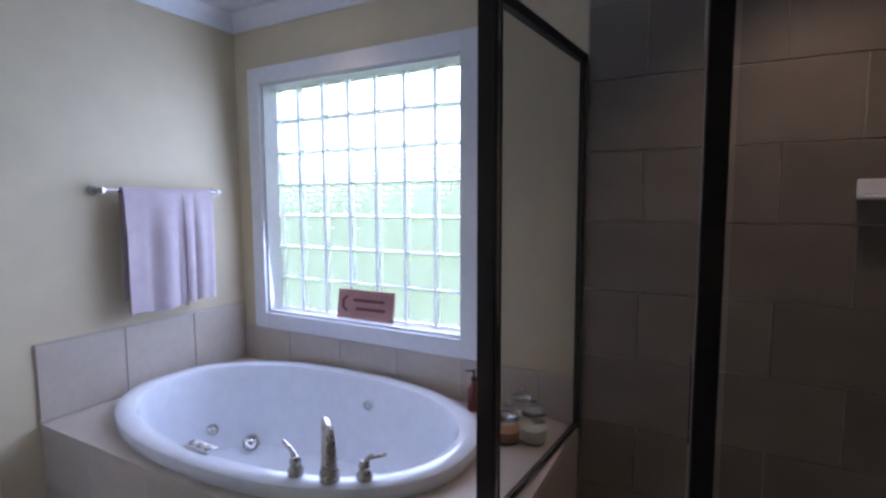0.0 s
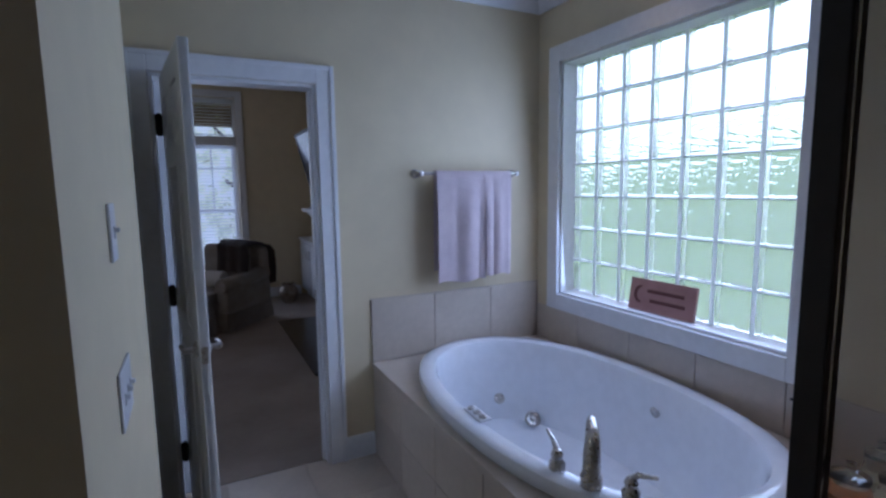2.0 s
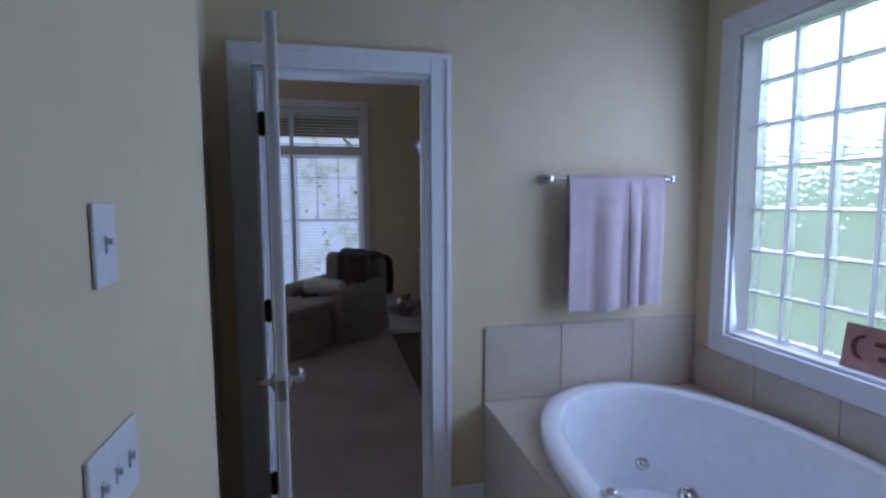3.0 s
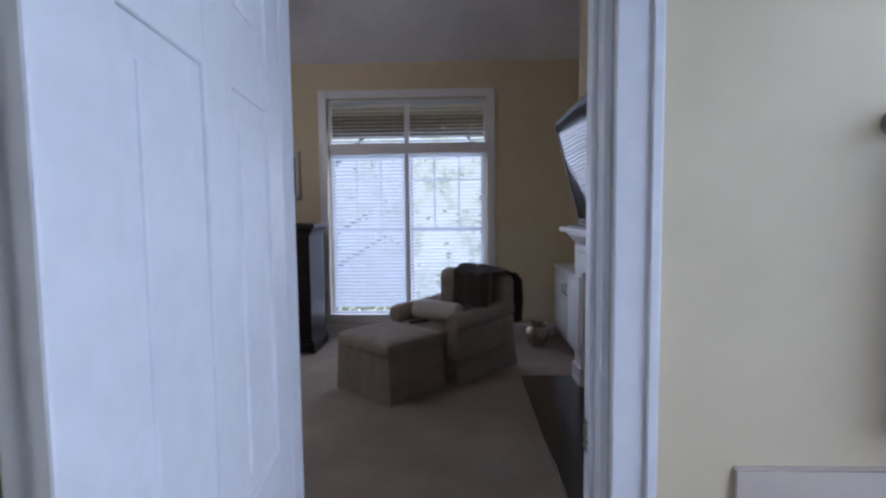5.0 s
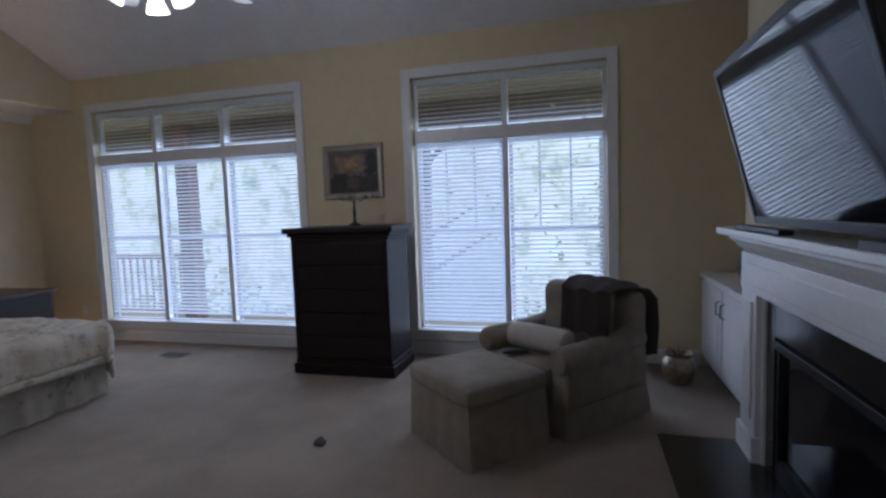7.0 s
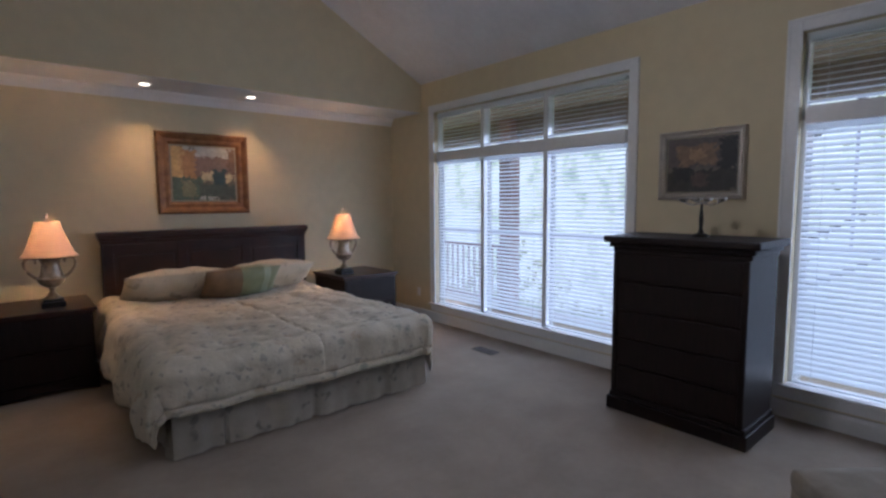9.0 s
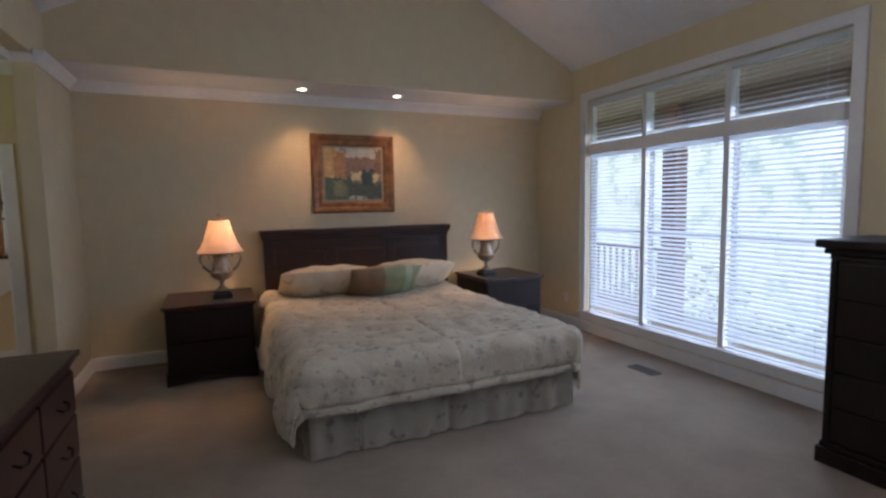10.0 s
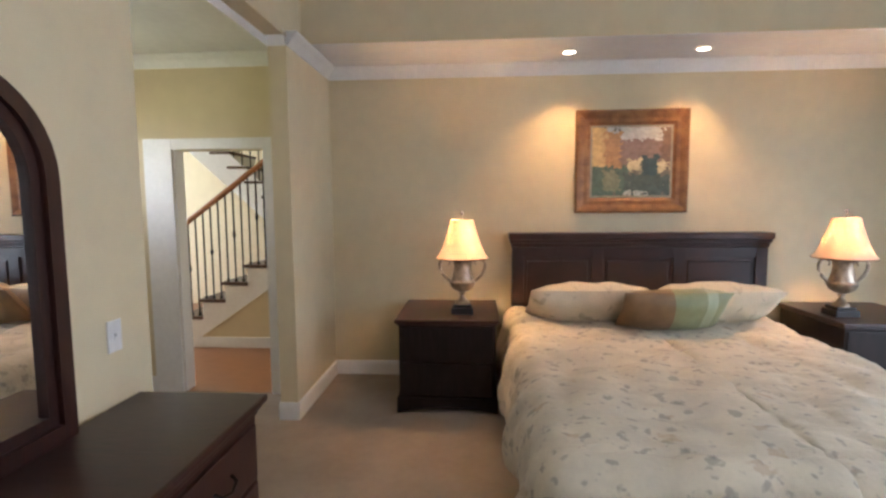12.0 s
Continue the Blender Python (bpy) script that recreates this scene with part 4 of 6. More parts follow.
# ---- bedroom: bed alcove ----


def cushion(w, d, h, nx=20, ny=14, puff=2.2, corner=0.06, seed=0, wrinkle=0.012):
    bm = bmesh.new()
    rnd = random.Random(seed)
    off = Vector((rnd.uniform(0, 9), rnd.uniform(0, 9), rnd.uniform(0, 9)))
    sheets = []
    for s in (1, -1):
        g = []
        for i in range(nx + 1):
            col = []
            for j in range(ny + 1):
                u, v = 2 * i / nx - 1, 2 * j / ny - 1
                e = max(0.0, (1 - abs(u) ** puff) * (1 - abs(v) ** puff)) ** 0.5
                px_, py_ = u * w / 2 * (1 - corner * (1 - abs(v)) * 0.6), v * d / 2 * (1 - corner * (1 - abs(u)) * 0.6)
                nz = noise.noise(Vector((px_ * 7, py_ * 7, s)) + off) * wrinkle * min(1, e * 2)
                col.append(bm.verts.new((px_, py_, s * (h / 2 * e + nz))))
            g.append(col)
        sheets.append(g)
        for a, b in zip(g, g[1:]):
            for j in range(ny):
                bm.faces.new((a[j], a[j + 1], b[j + 1], b[j]) if s < 0 else (a[j], b[j], b[j + 1], a[j + 1]))
    bmesh.ops.remove_doubles(bm, verts=bm.verts, dist=0.002)
    return bm


bed = thing("bed", "king bed with a dark cherry panelled headboard", "bed")
HX0, HX1, HY = -6.08, -3.89, -5.80
part("headboard", boxes((HX0 + 0.03, HX1 - 0.03, HY - 0.10, HY - 0.02, 0.0, 1.22)), CHERRY, bed)
part("headboard_cornice", merge(boxes((HX0 + 0.02, HX1 - 0.02, HY - 0.11, HY + 0.005, 1.20, 1.235), (HX0 + 0.008, HX1 - 0.008, HY - 0.12, HY + 0.02, 1.235, 1.265), (HX0, HX1, HY - 0.13, HY + 0.04, 1.265, 1.322), bevel=0.008)), CHERRY, bed)
hw = (HX1 - HX0 - 0.06)
for k in range(4):
    x = HX0 + 0.03 + k * (hw - 0.10) / 3
    part("headboard_stile", boxes((x, x + 0.10, HY - 0.02, HY, 0.1, 1.2), bevel=0.005), CHERRY, bed)
part("headboard_rail", boxes((HX0 + 0.03, HX1 - 0.03, HY - 0.021, HY - 0.001, 1.11, 1.2), bevel=0.004), CHERRY, bed)
for k in range(3):
    x = HX0 + 0.03 + k * (hw - 0.10) / 3
    part("headboard_panel", boxes((x + 0.13, x + (hw - 0.10) / 3 - 0.03, HY - 0.022, HY - 0.010, 0.6, 1.08), bevel=0.008), CHERRY, bed)
BX0, BX1, BY0, BY1 = -5.93, -3.94, HY + 0.01, -3.25
part("mattress", boxes((BX0 + 0.03, BX1 - 0.03, BY0, BY1 - 0.05, 0.24, 0.56), bevel=0.05), BOLSTER, bed)
part("box_base", boxes((BX0 + 0.06, BX1 - 0.06, BY0, BY1 - 0.07, 0.03, 0.24), bevel=0.02), BOLSTER, bed)


def skirt():
    bm = bmesh.new()
    pts = []
    per = [((BX1, BY0 + 0.1), (BX1, BY1), (1, 0)), ((BX1, BY1), (BX0, BY1), (0, 1)), ((BX0, BY1), (BX0, BY0 + 0.1), (-1, 0))]
    for (a, b, nrm) in per:
        n = int((Vector(b) - Vector(a)).length / 0.02)
        for k in range(n):
            u = k / n
            p = Vector(a).lerp(Vector(b), u)
            s = u * (Vector(b) - Vector(a)).length
            w = 0.012 * math.sin(s * 19) + 0.008 * math.sin(s * 43 + 1)
            fold = 0.03 if abs((s % 0.64) - 0.32) < 0.018 else 0
            pts.append((p, Vector(nrm), w - fold))
    rings = []
    for j in range(6):
        z = 0.36 - (0.36 - 0.012) * j / 5
        f = 0.3 + 0.7 * j / 5
        rings.append([bm.verts.new((p.x + nrm.x * (w * f + 0.012 * j / 5), p.y + nrm.y * (w * f + 0.012 * j / 5), z)) for p, nrm, w in pts])
    for a, b in zip(rings, rings[1:]):
        for k in range(len(pts) - 1):
            bm.faces.new((a[k], a[k + 1], b[k + 1], b[k]))
    bmesh.ops.solidify(bm, geom=list(bm.faces), thickness=0.004)
    return bm


tagged(part("bed_skirt", skirt(), SKIRT, bed, "cream pleated bed skirt with a faint print", True))


def comforter():
    """A sheet laid over the mattress that falls over three sides, with quilting and folds."""
    bm = bmesh.new()
    cx, hwid = (BX0 + BX1) / 2, (BX1 - BX0) / 2
    nu, nv = 130, 150
    side, foot, ztop = 0.50, 0.37, 0.61
    y_head = BY0 + 0.02
    length = BY1 - y_head
    grid = []
    for i in range(nu + 1):
        u = -(hwid + side) + 2 * (hwid + side) * i / nu
        col = []
        for j in range(nv + 1):
            v = (length + foot) * j / nv
            ox, oy = max(0, abs(u) - hwid), max(0, v - length)
            r = 0.09
            d = math.hypot(ox, oy)
            if d > 0:
                t = min(d, r * 1.57)
                out, down = r * math.sin(t / r), r * (1 - math.cos(t / r)) + max(0, d - r * 1.57)
                ux, uy = ox / d, oy / d
            else:
                out = down = ux = uy = 0
            flare = 1 + 0.10 * (down > 0.12)
            x = math.copysign(min(abs(u), hwid) - 0.03 + ux * out, u) if abs(u) > 1e-6 else 0
            y = y_head + min(v, length) - 0.03 + uy * out
            along = (y if ox > 0 else 0) + (x if oy > 0 else 0)
            wave = 0.024 * math.sin(along * 9 + 0.8) + 0.016 * math.sin(along * 17 + 2.2)
            k = min(1, down / 0.3)
            x += math.copysign(1, u) * ux * (wave * k + (0.06 if u > 0 else 0.008) * k)
            y += uy * (wave * k * 0.5 - 0.02 * k)
            z = ztop - down
            corner = min(ox, oy)
            z += corner * 0.22
            z = max(z, 0.03 + 0.01 * math.sin(i))
            q = abs(math.sin(math.pi * (u + 0.05 * math.sin(v * 5)) / 0.30)) * abs(math.sin(math.pi * (v + 0.05 * math.sin(u * 5)) / 0.36))
            puff = 0.017 * q ** 0.5 + 0.022 * noise.noise(Vector((u * 3.1, v * 3.1, 2))) + 0.014 * noise.noise(Vector((u * 8, v * 11, 5)))
            seam = 0.016 if abs(v - (length - 0.06)) < 0.016 or abs(v - (length + foot - 0.06)) < 0.014 else 0
            if d > 0.06:
                x += math.copysign(1, u) * ux * (puff - seam)
                y += uy * (puff - seam)
            else:
                z += puff - seam
            if v < 0.55:
                z += 0.05 * (1 - v / 0.55)
            col.append(bm.verts.new((cx + x, y, z)))
        grid.append(col)
    for a, b in zip(grid, grid[1:]):
        for j in range(nv):
            bm.faces.new((a[j], a[j + 1], b[j + 1], b[j]))
    bmesh.ops.recalc_face_normals(bm, faces=bm.faces)
    return bm


qu = part("comforter", comforter(), QUILT, smooth=True)
tagged(qu, "cream quilted comforter with a faded floral print", "comforter")
so = qu.modifiers.new("thick", "SOLIDIFY")
so.thickness, so.offset = 0.014, 1

for x, rz in ((-4.48, 3), (-5.45, -3)):
    p = part("pillow", cushion(0.94, 0.56, 0.30, seed=int(-x * 10), wrinkle=0.02), SHAM, smooth=True, m=pose(x, -5.50, 0.765, 33, 0, rz))
    tagged(p, "cream floral sham pillow propped on the headboard", "pillow", "pillows on the bed")
tp = thing("throw_pillow", "green and bronze striped satin throw pillow", "pillow", m=pose(-5.04, -5.17, 0.795, 50, 0, 2))
cu = part("cover", cushion(0.76, 0.38, 0.24, seed=4), GREENSATIN, tp, smooth=True)
cu.data.materials.append(BROWNSATIN)
cu.data.materials.append(SHEET)
for f in cu.data.polygons:
    f.material_index = 1 if f.center.x > 0.03 else (2 if -0.26 < f.center.x < -0.18 else 0)


def nightstand(x0, x1, label):
    y0, y1, h = -5.90, -5.11, 0.716
    ns = thing("nightstand", label, "nightstand", "nightstands beside the bed")
    part("body", boxes((x0 + 0.025, x1 - 0.025, y0, y1 - 0.02, 0.10, h - 0.045), bevel=0.004), CHEST, ns)
    part("top", boxes((x0 - 0.005, x1 + 0.005, y0 - 0.01, y1 + 0.012, h - 0.028, h), (x0 + 0.012, x1 - 0.012, y0, y1 - 0.005, h - 0.048, h - 0.0281), bevel=0.007), CHERRY, ns)
    arch = [(x0 + 0.01, 0)] + [(x0 + 0.10 + (x1 - x0 - 0.2) * k / 10, 0.018 + 0.03 * math.sin(math.pi * k / 10)) for k in range(11)] + [(x1 - 0.01, 0), (x1 - 0.01, 0.115), (x0 + 0.01, 0.115)]
    part("base_apron", prism(arch, y1 - 0.03, y1 + 0.002), CHEST, ns)
    part("base_side", boxes((x0 + 0.01, x0 + 0.03, y0, y1 - 0.03, 0, 0.115), (x1 - 0.03, x1 - 0.01, y0, y1 - 0.03, 0, 0.115), bevel=0.003), CHEST, ns)
    for z0, z1 in ((0.125, 0.375), (0.385, 0.655)):
        dr = part("drawer", boxes((x0 + 0.04, x1 - 0.04, y1 - 0.021, y1 - 0.008, z0, z1), bevel=0.005), CHEST, ns)


nightstand(-3.78, -3.00, "dark cherry nightstand with two drawers and curved base")
nightstand(-6.98, -6.20, "dark cherry nightstand by the window wall")


def table_lamp(x, y, z, label):
    la = thing("table_lamp", label, "lamp", "lamps on the nightstands", pose(x, y, z))
    part("base", merge(boxes((-0.085, 0.085, -0.085, 0.085, 0, 0.05), (-0.07, 0.07, -0.07, 0.07, 0.05, 0.0735), bevel=0.006)), BLACK, la, "black square plinth")
    part("foot", lathe([(0.06, 0.06), (0.058, 0.07), (0.035, 0.085), (0.02, 0.105), (0.016, 0.12), (0.026, 0.128), (0.026, 0.136), (0.012, 0.138)], 28), PEWTER, la, smooth=True).scale.z = 1.22
    part("urn", lathe([(0.02, 0.137), (0.05, 0.145), (0.084, 0.165), (0.099, 0.19), (0.102, 0.205), (0.096, 0.212), (0.088, 0.215), (0.078, 0.24), (0.068, 0.28), (0.066, 0.31), (0.074, 0.335), (0.094, 0.352), (0.096, 0.362), (0.05, 0.368), (0.012, 0.38)], 32), PEWTER, la, smooth=True).scale.z = 1.22
    for s in (1, -1):
        loop = [(0.082, 0.205), (0.105, 0.222), (0.135, 0.25), (0.155, 0.285), (0.158, 0.32), (0.143, 0.348), (0.115, 0.358), (0.092, 0.345), (0.085, 0.325), (0.094, 0.312)]
        part("handle", tube([(s * a * 1.13, 0, b) for a, b in loop], [0.010, 0.011, 0.012, 0.012, 0.012, 0.012, 0.011, 0.010, 0.008, 0.006], 10), PEWTER, la, smooth=True).scale.z = 1.22
    part("stem", merge(lathe([(0.008, 0.38), (0.008, 0.44), (0.018, 0.445), (0.018, 0.49), (0.004, 0.495)], 14), tube([(0.0, 0, 0.66), (0.0, 0, 0.735)], 0.003, 6)), PEWTER, la).location.z = 0.038
    part("bulb", lathe([(0.012, 0.495), (0.028, 0.53), (0.03, 0.55), (0.018, 0.575), (0.003, 0.58)], 14), BULB, la, "glowing bulb", True).location.z = 0.038
    bm = bmesh.new()
    prof = [(0.205, 0.400), (0.178, 0.435), (0.150, 0.50), (0.122, 0.58), (0.098, 0.66), (0.090, 0.70)]
    rings = [[bm.verts.new((r * math.cos(2 * math.pi * k / 36), r * math.sin(2 * math.pi * k / 36), zz)) for k in range(36)] for r, zz in prof]
    for a, b in zip(rings, rings[1:]):
        for k in range(36):
            bm.faces.new((a[k], a[(k + 1) % 36], b[(k + 1) % 36], b[k]))
    part("shade", bm, SHADE, la, "cream bell-shaped cloth shade", True).location.z = 0.038
    part("shade_trim", tube([(0.206 * math.cos(2 * math.pi * k / 36), 0.206 * math.sin(2 * math.pi * k / 36), 0.4) for k in range(37)], 0.004, 6), GOLD, la).location.z = 0.038
    part("finial", lathe([(0.005, 0.735), (0.013, 0.745), (0.010, 0.76), (0.003, 0.772)], 12), PEWTER, la, smooth=True).location.z = 0.038
    point_light("table_lamp_light", (x, y, z + 0.583), 80, WARM, 0.035)


table_lamp(-3.50, -5.38, 0.716, "bronze urn lamp with a cream bell shade, lit")
table_lamp(-6.36, -5.38, 0.716, "bronze urn lamp by the window wall, lit")


def picture(name, m, w, h, border, frame_mat, label, blocks):
    """A framed landscape; blocks are (x0, x1, z0, z1, colour) as fractions of the canvas."""
    p = thing(name, label, "painting", m=m)
    o = [(-w / 2, -h / 2), (w / 2, -h / 2), (w / 2, h / 2), (-w / 2, h / 2)]
    for k, (side) in enumerate(("frame_bottom", "frame_side", "frame_top", "frame_side")):
        bm = bmesh.new()
        a, b = Vector(o[k]), Vector(o[(k + 1) % 4])
        ia, ib = a * 1, b * 1
        ia = Vector((math.copysign(abs(a.x) - border, a.x), math.copysign(abs(a.y) - border, a.y)))
        ib = Vector((math.copysign(abs(b.x) - border, b.x), math.copysign(abs(b.y) - border, b.y)))
        prof = [(0, 0), (0, -0.030), (0.12, -0.045), (0.30, -0.040), (0.55, -0.024), (0.8, -0.026), (1.0, -0.012), (1.0, 0)]
        ra = [bm.verts.new((a.lerp(ia, u).x, d, a.lerp(ia, u).y)) for u, d in prof]
        rb = [bm.verts.new((b.lerp(ib, u).x, d, b.lerp(ib, u).y)) for u, d in prof]
        for j in range(len(prof) - 1):
            bm.faces.new((ra[j], rb[j], rb[j + 1], ra[j + 1]))
        part(side, bm, frame_mat, p)
    cw, ch = w - 2 * border, h - 2 * border
    part("canvas", boxes((-cw / 2, cw / 2, -0.008, -0.002, -ch / 2, ch / 2)), surface("canvas_ground", (0.30, 0.27, 0.2), 0.6, (0.22, 0.2, 0.16), 9, 0.2, 80), p)
    rnd = random.Random(len(label))
    # brush strokes, each coloured by the patch of the scene that it falls in
    mats, groups = {}, {}
    for k in range(4200):
        u, v = rnd.random(), rnd.random()
        col = (0.16, 0.14, 0.11)
        for x0, x1, z0, z1, c in blocks:
            if x0 - 0.02 < u + rnd.gauss(0, 0.008) < x1 + 0.01 and z0 < v + rnd.gauss(0, 0.012) < z1:
                col = c
        groups.setdefault((col, rnd.randrange(3)), []).append((u, v))
    for (col, shade_), spots_ in groups.items():
        bm = bmesh.new()
        for u, v in spots_:
            a, l_, w_ = rnd.uniform(-0.9, 0.9), rnd.uniform(0.03, 0.06), rnd.uniform(0.016, 0.028)
            cx_, cz_ = (min(0.94, max(0.06, u)) - 0.5) * cw, (min(0.94, max(0.06, v)) - 0.5) * ch
            y_ = -0.0085 - rnd.random() * 0.0012
            pts = [(-l_ / 2, 0), (-l_ / 4, -w_ / 2), (l_ / 3, -w_ / 2.4), (l_ / 2, 0), (l_ / 3, w_ / 2), (-l_ / 4, w_ / 2.2)]
            bm.faces.new([bm.verts.new((cx_ + s_ * math.cos(a) - t_ * math.sin(a), y_, cz_ + s_ * math.sin(a) + t_ * math.cos(a))) for s_, t_ in pts])
        f_ = (0.92, 1.0, 1.07)[shade_]
        tagged(part("paint_layer", bm, surface("oil_paint", tuple(c * f_ for c in col), 0.5, tuple(c * f_ * 0.75 for c in col), 20, 0.2, 90), p), kind="stuff")
    return p


picture("wall_painting", pose((-4.472 - 5.43) / 2, N + 0.001, 1.93, 0, 0, 180), 0.96, 0.885, 0.13, GOLD, "oil painting of a village in a carved gilt frame",
        [(0.0, 1.0, 0.70, 1.0, (0.50, 0.52, 0.50)), (0.36, 1.0, 0.48, 0.80, (0.24, 0.17, 0.145)), (0.0, 0.2, 0.35, 1.0, (0.52, 0.38, 0.17)), (0.2, 0.36, 0.38, 0.92, (0.40, 0.24, 0.11)), (0.88, 1.0, 0.40, 0.96, (0.20, 0.13, 0.09)),
         (0.48, 0.66, 0.36, 0.53, (0.58, 0.50, 0.30)), (0.84, 0.96, 0.36, 0.52, (0.56, 0.48, 0.28)), (0.0, 0.46, 0.0, 0.42, (0.08, 0.13, 0.10)), (0.18, 0.36, 0.10, 0.36, (0.20, 0.22, 0.14)), (0.64, 0.82, 0.05, 0.58, (0.04, 0.08, 0.085)), (0.44, 1.0, 0.0, 0.32, (0.07, 0.10, 0.085)), (0.46, 0.7, 0.0, 0.09, (0.44, 0.46, 0.42))])
picture("small_wall_picture", pose(W + 0.001, -1.632, 1.873, 0, 0, 90), 0.665, 0.555, 0.055, SILVERFRAME, "small harbour picture in a champagne frame",
        [(0.0, 1.0, 0.45, 1.0, (0.13, 0.11, 0.10)), (0.2, 0.7, 0.5, 0.85, (0.26, 0.17, 0.11)), (0.35, 0.55, 0.58, 0.75, (0.40, 0.26, 0.15)), (0.78, 0.97, 0.15, 0.95, (0.03, 0.03, 0.03)), (0.0, 1.0, 0.0, 0.4, (0.05, 0.045, 0.04)), (0.1, 0.35, 0.2, 0.45, (0.03, 0.03, 0.03)), (0.4, 0.6, 0.1, 0.35, (0.11, 0.08, 0.065))])

# ---- bedroom: window side ----
ch = thing("chest_of_drawers", "tall espresso chest of drawers with a heavy cornice", "chest")
CX0, CX1, CY0, CY1, CH = -7.23, -6.72, -1.93, -0.965, 1.333
part("body", boxes((CX0, CX1, CY0 + 0.02, CY1 - 0.02, 0.12, CH - 0.11), bevel=0.006), CHEST, ch)
part("plinth", merge(boxes((CX0, CX1 + 0.03, CY0 - 0.01, CY1 + 0.01, 0.0, 0.10), (CX0, CX1 + 0.015, CY0 + 0.005, CY1 - 0.005, 0.10, 0.135), bevel=0.008)), CHEST, ch)
part("cornice", merge(boxes((CX0, CX1 + 0.01, CY0 + 0.01, CY1 - 0.01, CH - 0.12, CH - 0.085), (CX0, CX1 + 0.03, CY0 - 0.012, CY1 + 0.012, CH - 0.085, CH - 0.05), (CX0 - 0.01, CX1 + 0.06, CY0 - 0.045, CY1 + 0.045, CH - 0.05, CH), bevel=0.01)), CHEST, ch)
for k in range(5):
    z = 0.15 + k * 0.212
    dr = part("drawer", boxes((CX1 - 0.002, CX1 + 0.012, CY0 + 0.06, CY1 - 0.06, z, z + 0.20), bevel=0.004), CHEST, ch)
for y in (CY0 + 0.02, CY1 - 0.06):
    part("corner_post", boxes((CX1 - 0.02, CX1 + 0.02, y, y + 0.04, 0.135, CH - 0.12), bevel=0.008), CHEST, ch)
cs = thing("candle_stand", "small pewter candle stand with crossed arms", "candle holder", m=pose(-6.98, -1.40, CH))
part("base", lathe([(0.06, 0), (0.058, 0.012), (0.02, 0.03), (0.012, 0.06), (0.016, 0.12), (0.009, 0.2), (0.009, 0.235), (0.002, 0.236)], 20), DARKMETAL, cs, smooth=True)
part("arm", tube([(0, -0.13, 0.245), (0, -0.06, 0.225), (0, 0, 0.24), (0, 0.06, 0.225), (0, 0.13, 0.25)], 0.007, 8), NICKEL, cs, smooth=True)
part("arm", tube([(-0.09, 0, 0.25), (0, 0, 0.235), (0.09, 0, 0.25)], 0.007, 8), NICKEL, cs, smooth=True)
for x, y in ((0, -0.13), (0, 0.13), (-0.09, 0), (0.09, 0)):
    part("cup", lathe([(0.012, 0.245), (0.034, 0.258), (0.036, 0.275), (0.028, 0.277), (0.002, 0.262)], 14, (x, y, 0)), NICKEL, cs, smooth=True)

for x, y, sx, sy, rz, lab in ((-7.04, -3.60, 0.10, 0.27, 0, "brown metal floor register in the carpet"),):
    v = thing("floor_vent", lab, "floor vent", m=pose(x, y, 0.0, 0, 0, rz))
    part("frame", boxes((-sx / 2 - 0.015, -sx / 2, -sy / 2 - 0.015, sy / 2 + 0.015, 0, 0.008), (sx / 2, sx / 2 + 0.015, -sy / 2 - 0.015, sy / 2 + 0.015, 0, 0.008), (-sx / 2, sx / 2, -sy / 2 - 0.015, -sy / 2, 0, 0.008), (-sx / 2, sx / 2, sy / 2, sy / 2 + 0.015, 0, 0.008)), VENTMETAL, v)
    part("backing", boxes((-sx / 2, sx / 2, -sy / 2, sy / 2, 0, 0.002)), BLACK, v)
    for k in range(12):
        y2 = -sy / 2 + sy * (k + 0.5) / 12
        part("slat", boxes((-sx / 2, sx / 2, y2 - 0.004, y2 + 0.004, 0.002, 0.007)), VENTMETAL, v)
leafy = prism([(0.055 * math.cos(a) * (1 + 0.3 * math.sin(3 * a)), 0.035 * math.sin(a) * (1 + 0.25 * math.cos(5 * a))) for a in [2 * math.pi * k / 18 for k in range(18)]], 0.001, 0.014, "XY")
tagged(part("cloth_scrap", leafy, THROW, m=pose(-5.47, -1.01, 0, 0, 0, 35)), "small dark scrap lying on the carpet", "scrap")

# armchair and ottoman, turned towards the room
TURN_C = math.degrees(math.atan2(-0.67, 0.74)) + 90


def soft_box(x0, x1, y0, y1, z0, z1, b=0.06, seed=1, wr=0.008):
    bm = boxes((x0, x1, y0, y1, z0, z1))
    bmesh.ops.subdivide_edges(bm, edges=bm.edges, cuts=7, use_grid_fill=True)
    c = Vector(((x0 + x1) / 2, (y0 + y1) / 2, (z0 + z1) / 2))
    h = Vector(((x1 - x0) / 2, (y1 - y0) / 2, (z1 - z0) / 2))
    for v in bm.verts:
        p = v.co - c
        q = Vector([max(-(h[k] - b), min(h[k] - b, p[k])) for k in range(3)])
        d = p - q
        if d.length > 1e-6:
            p = q + d.normalized() * min(b, d.length)
        p += p.normalized() * noise.noise(p * 6 + Vector((seed, 0, 0))) * wr
        v.co = c + p
    return bm


ott = thing("ottoman", "square taupe skirted ottoman pushed against the armchair", "ottoman", m=pose(-5.74, -0.04, 0, 0, 0, TURN_C))
OS, OD = 0.34, 0.31
part("cushion", soft_box(-OS, OS, -OD, OD, 0.34, 0.47, 0.05, 2), UPHOL, ott, smooth=True)


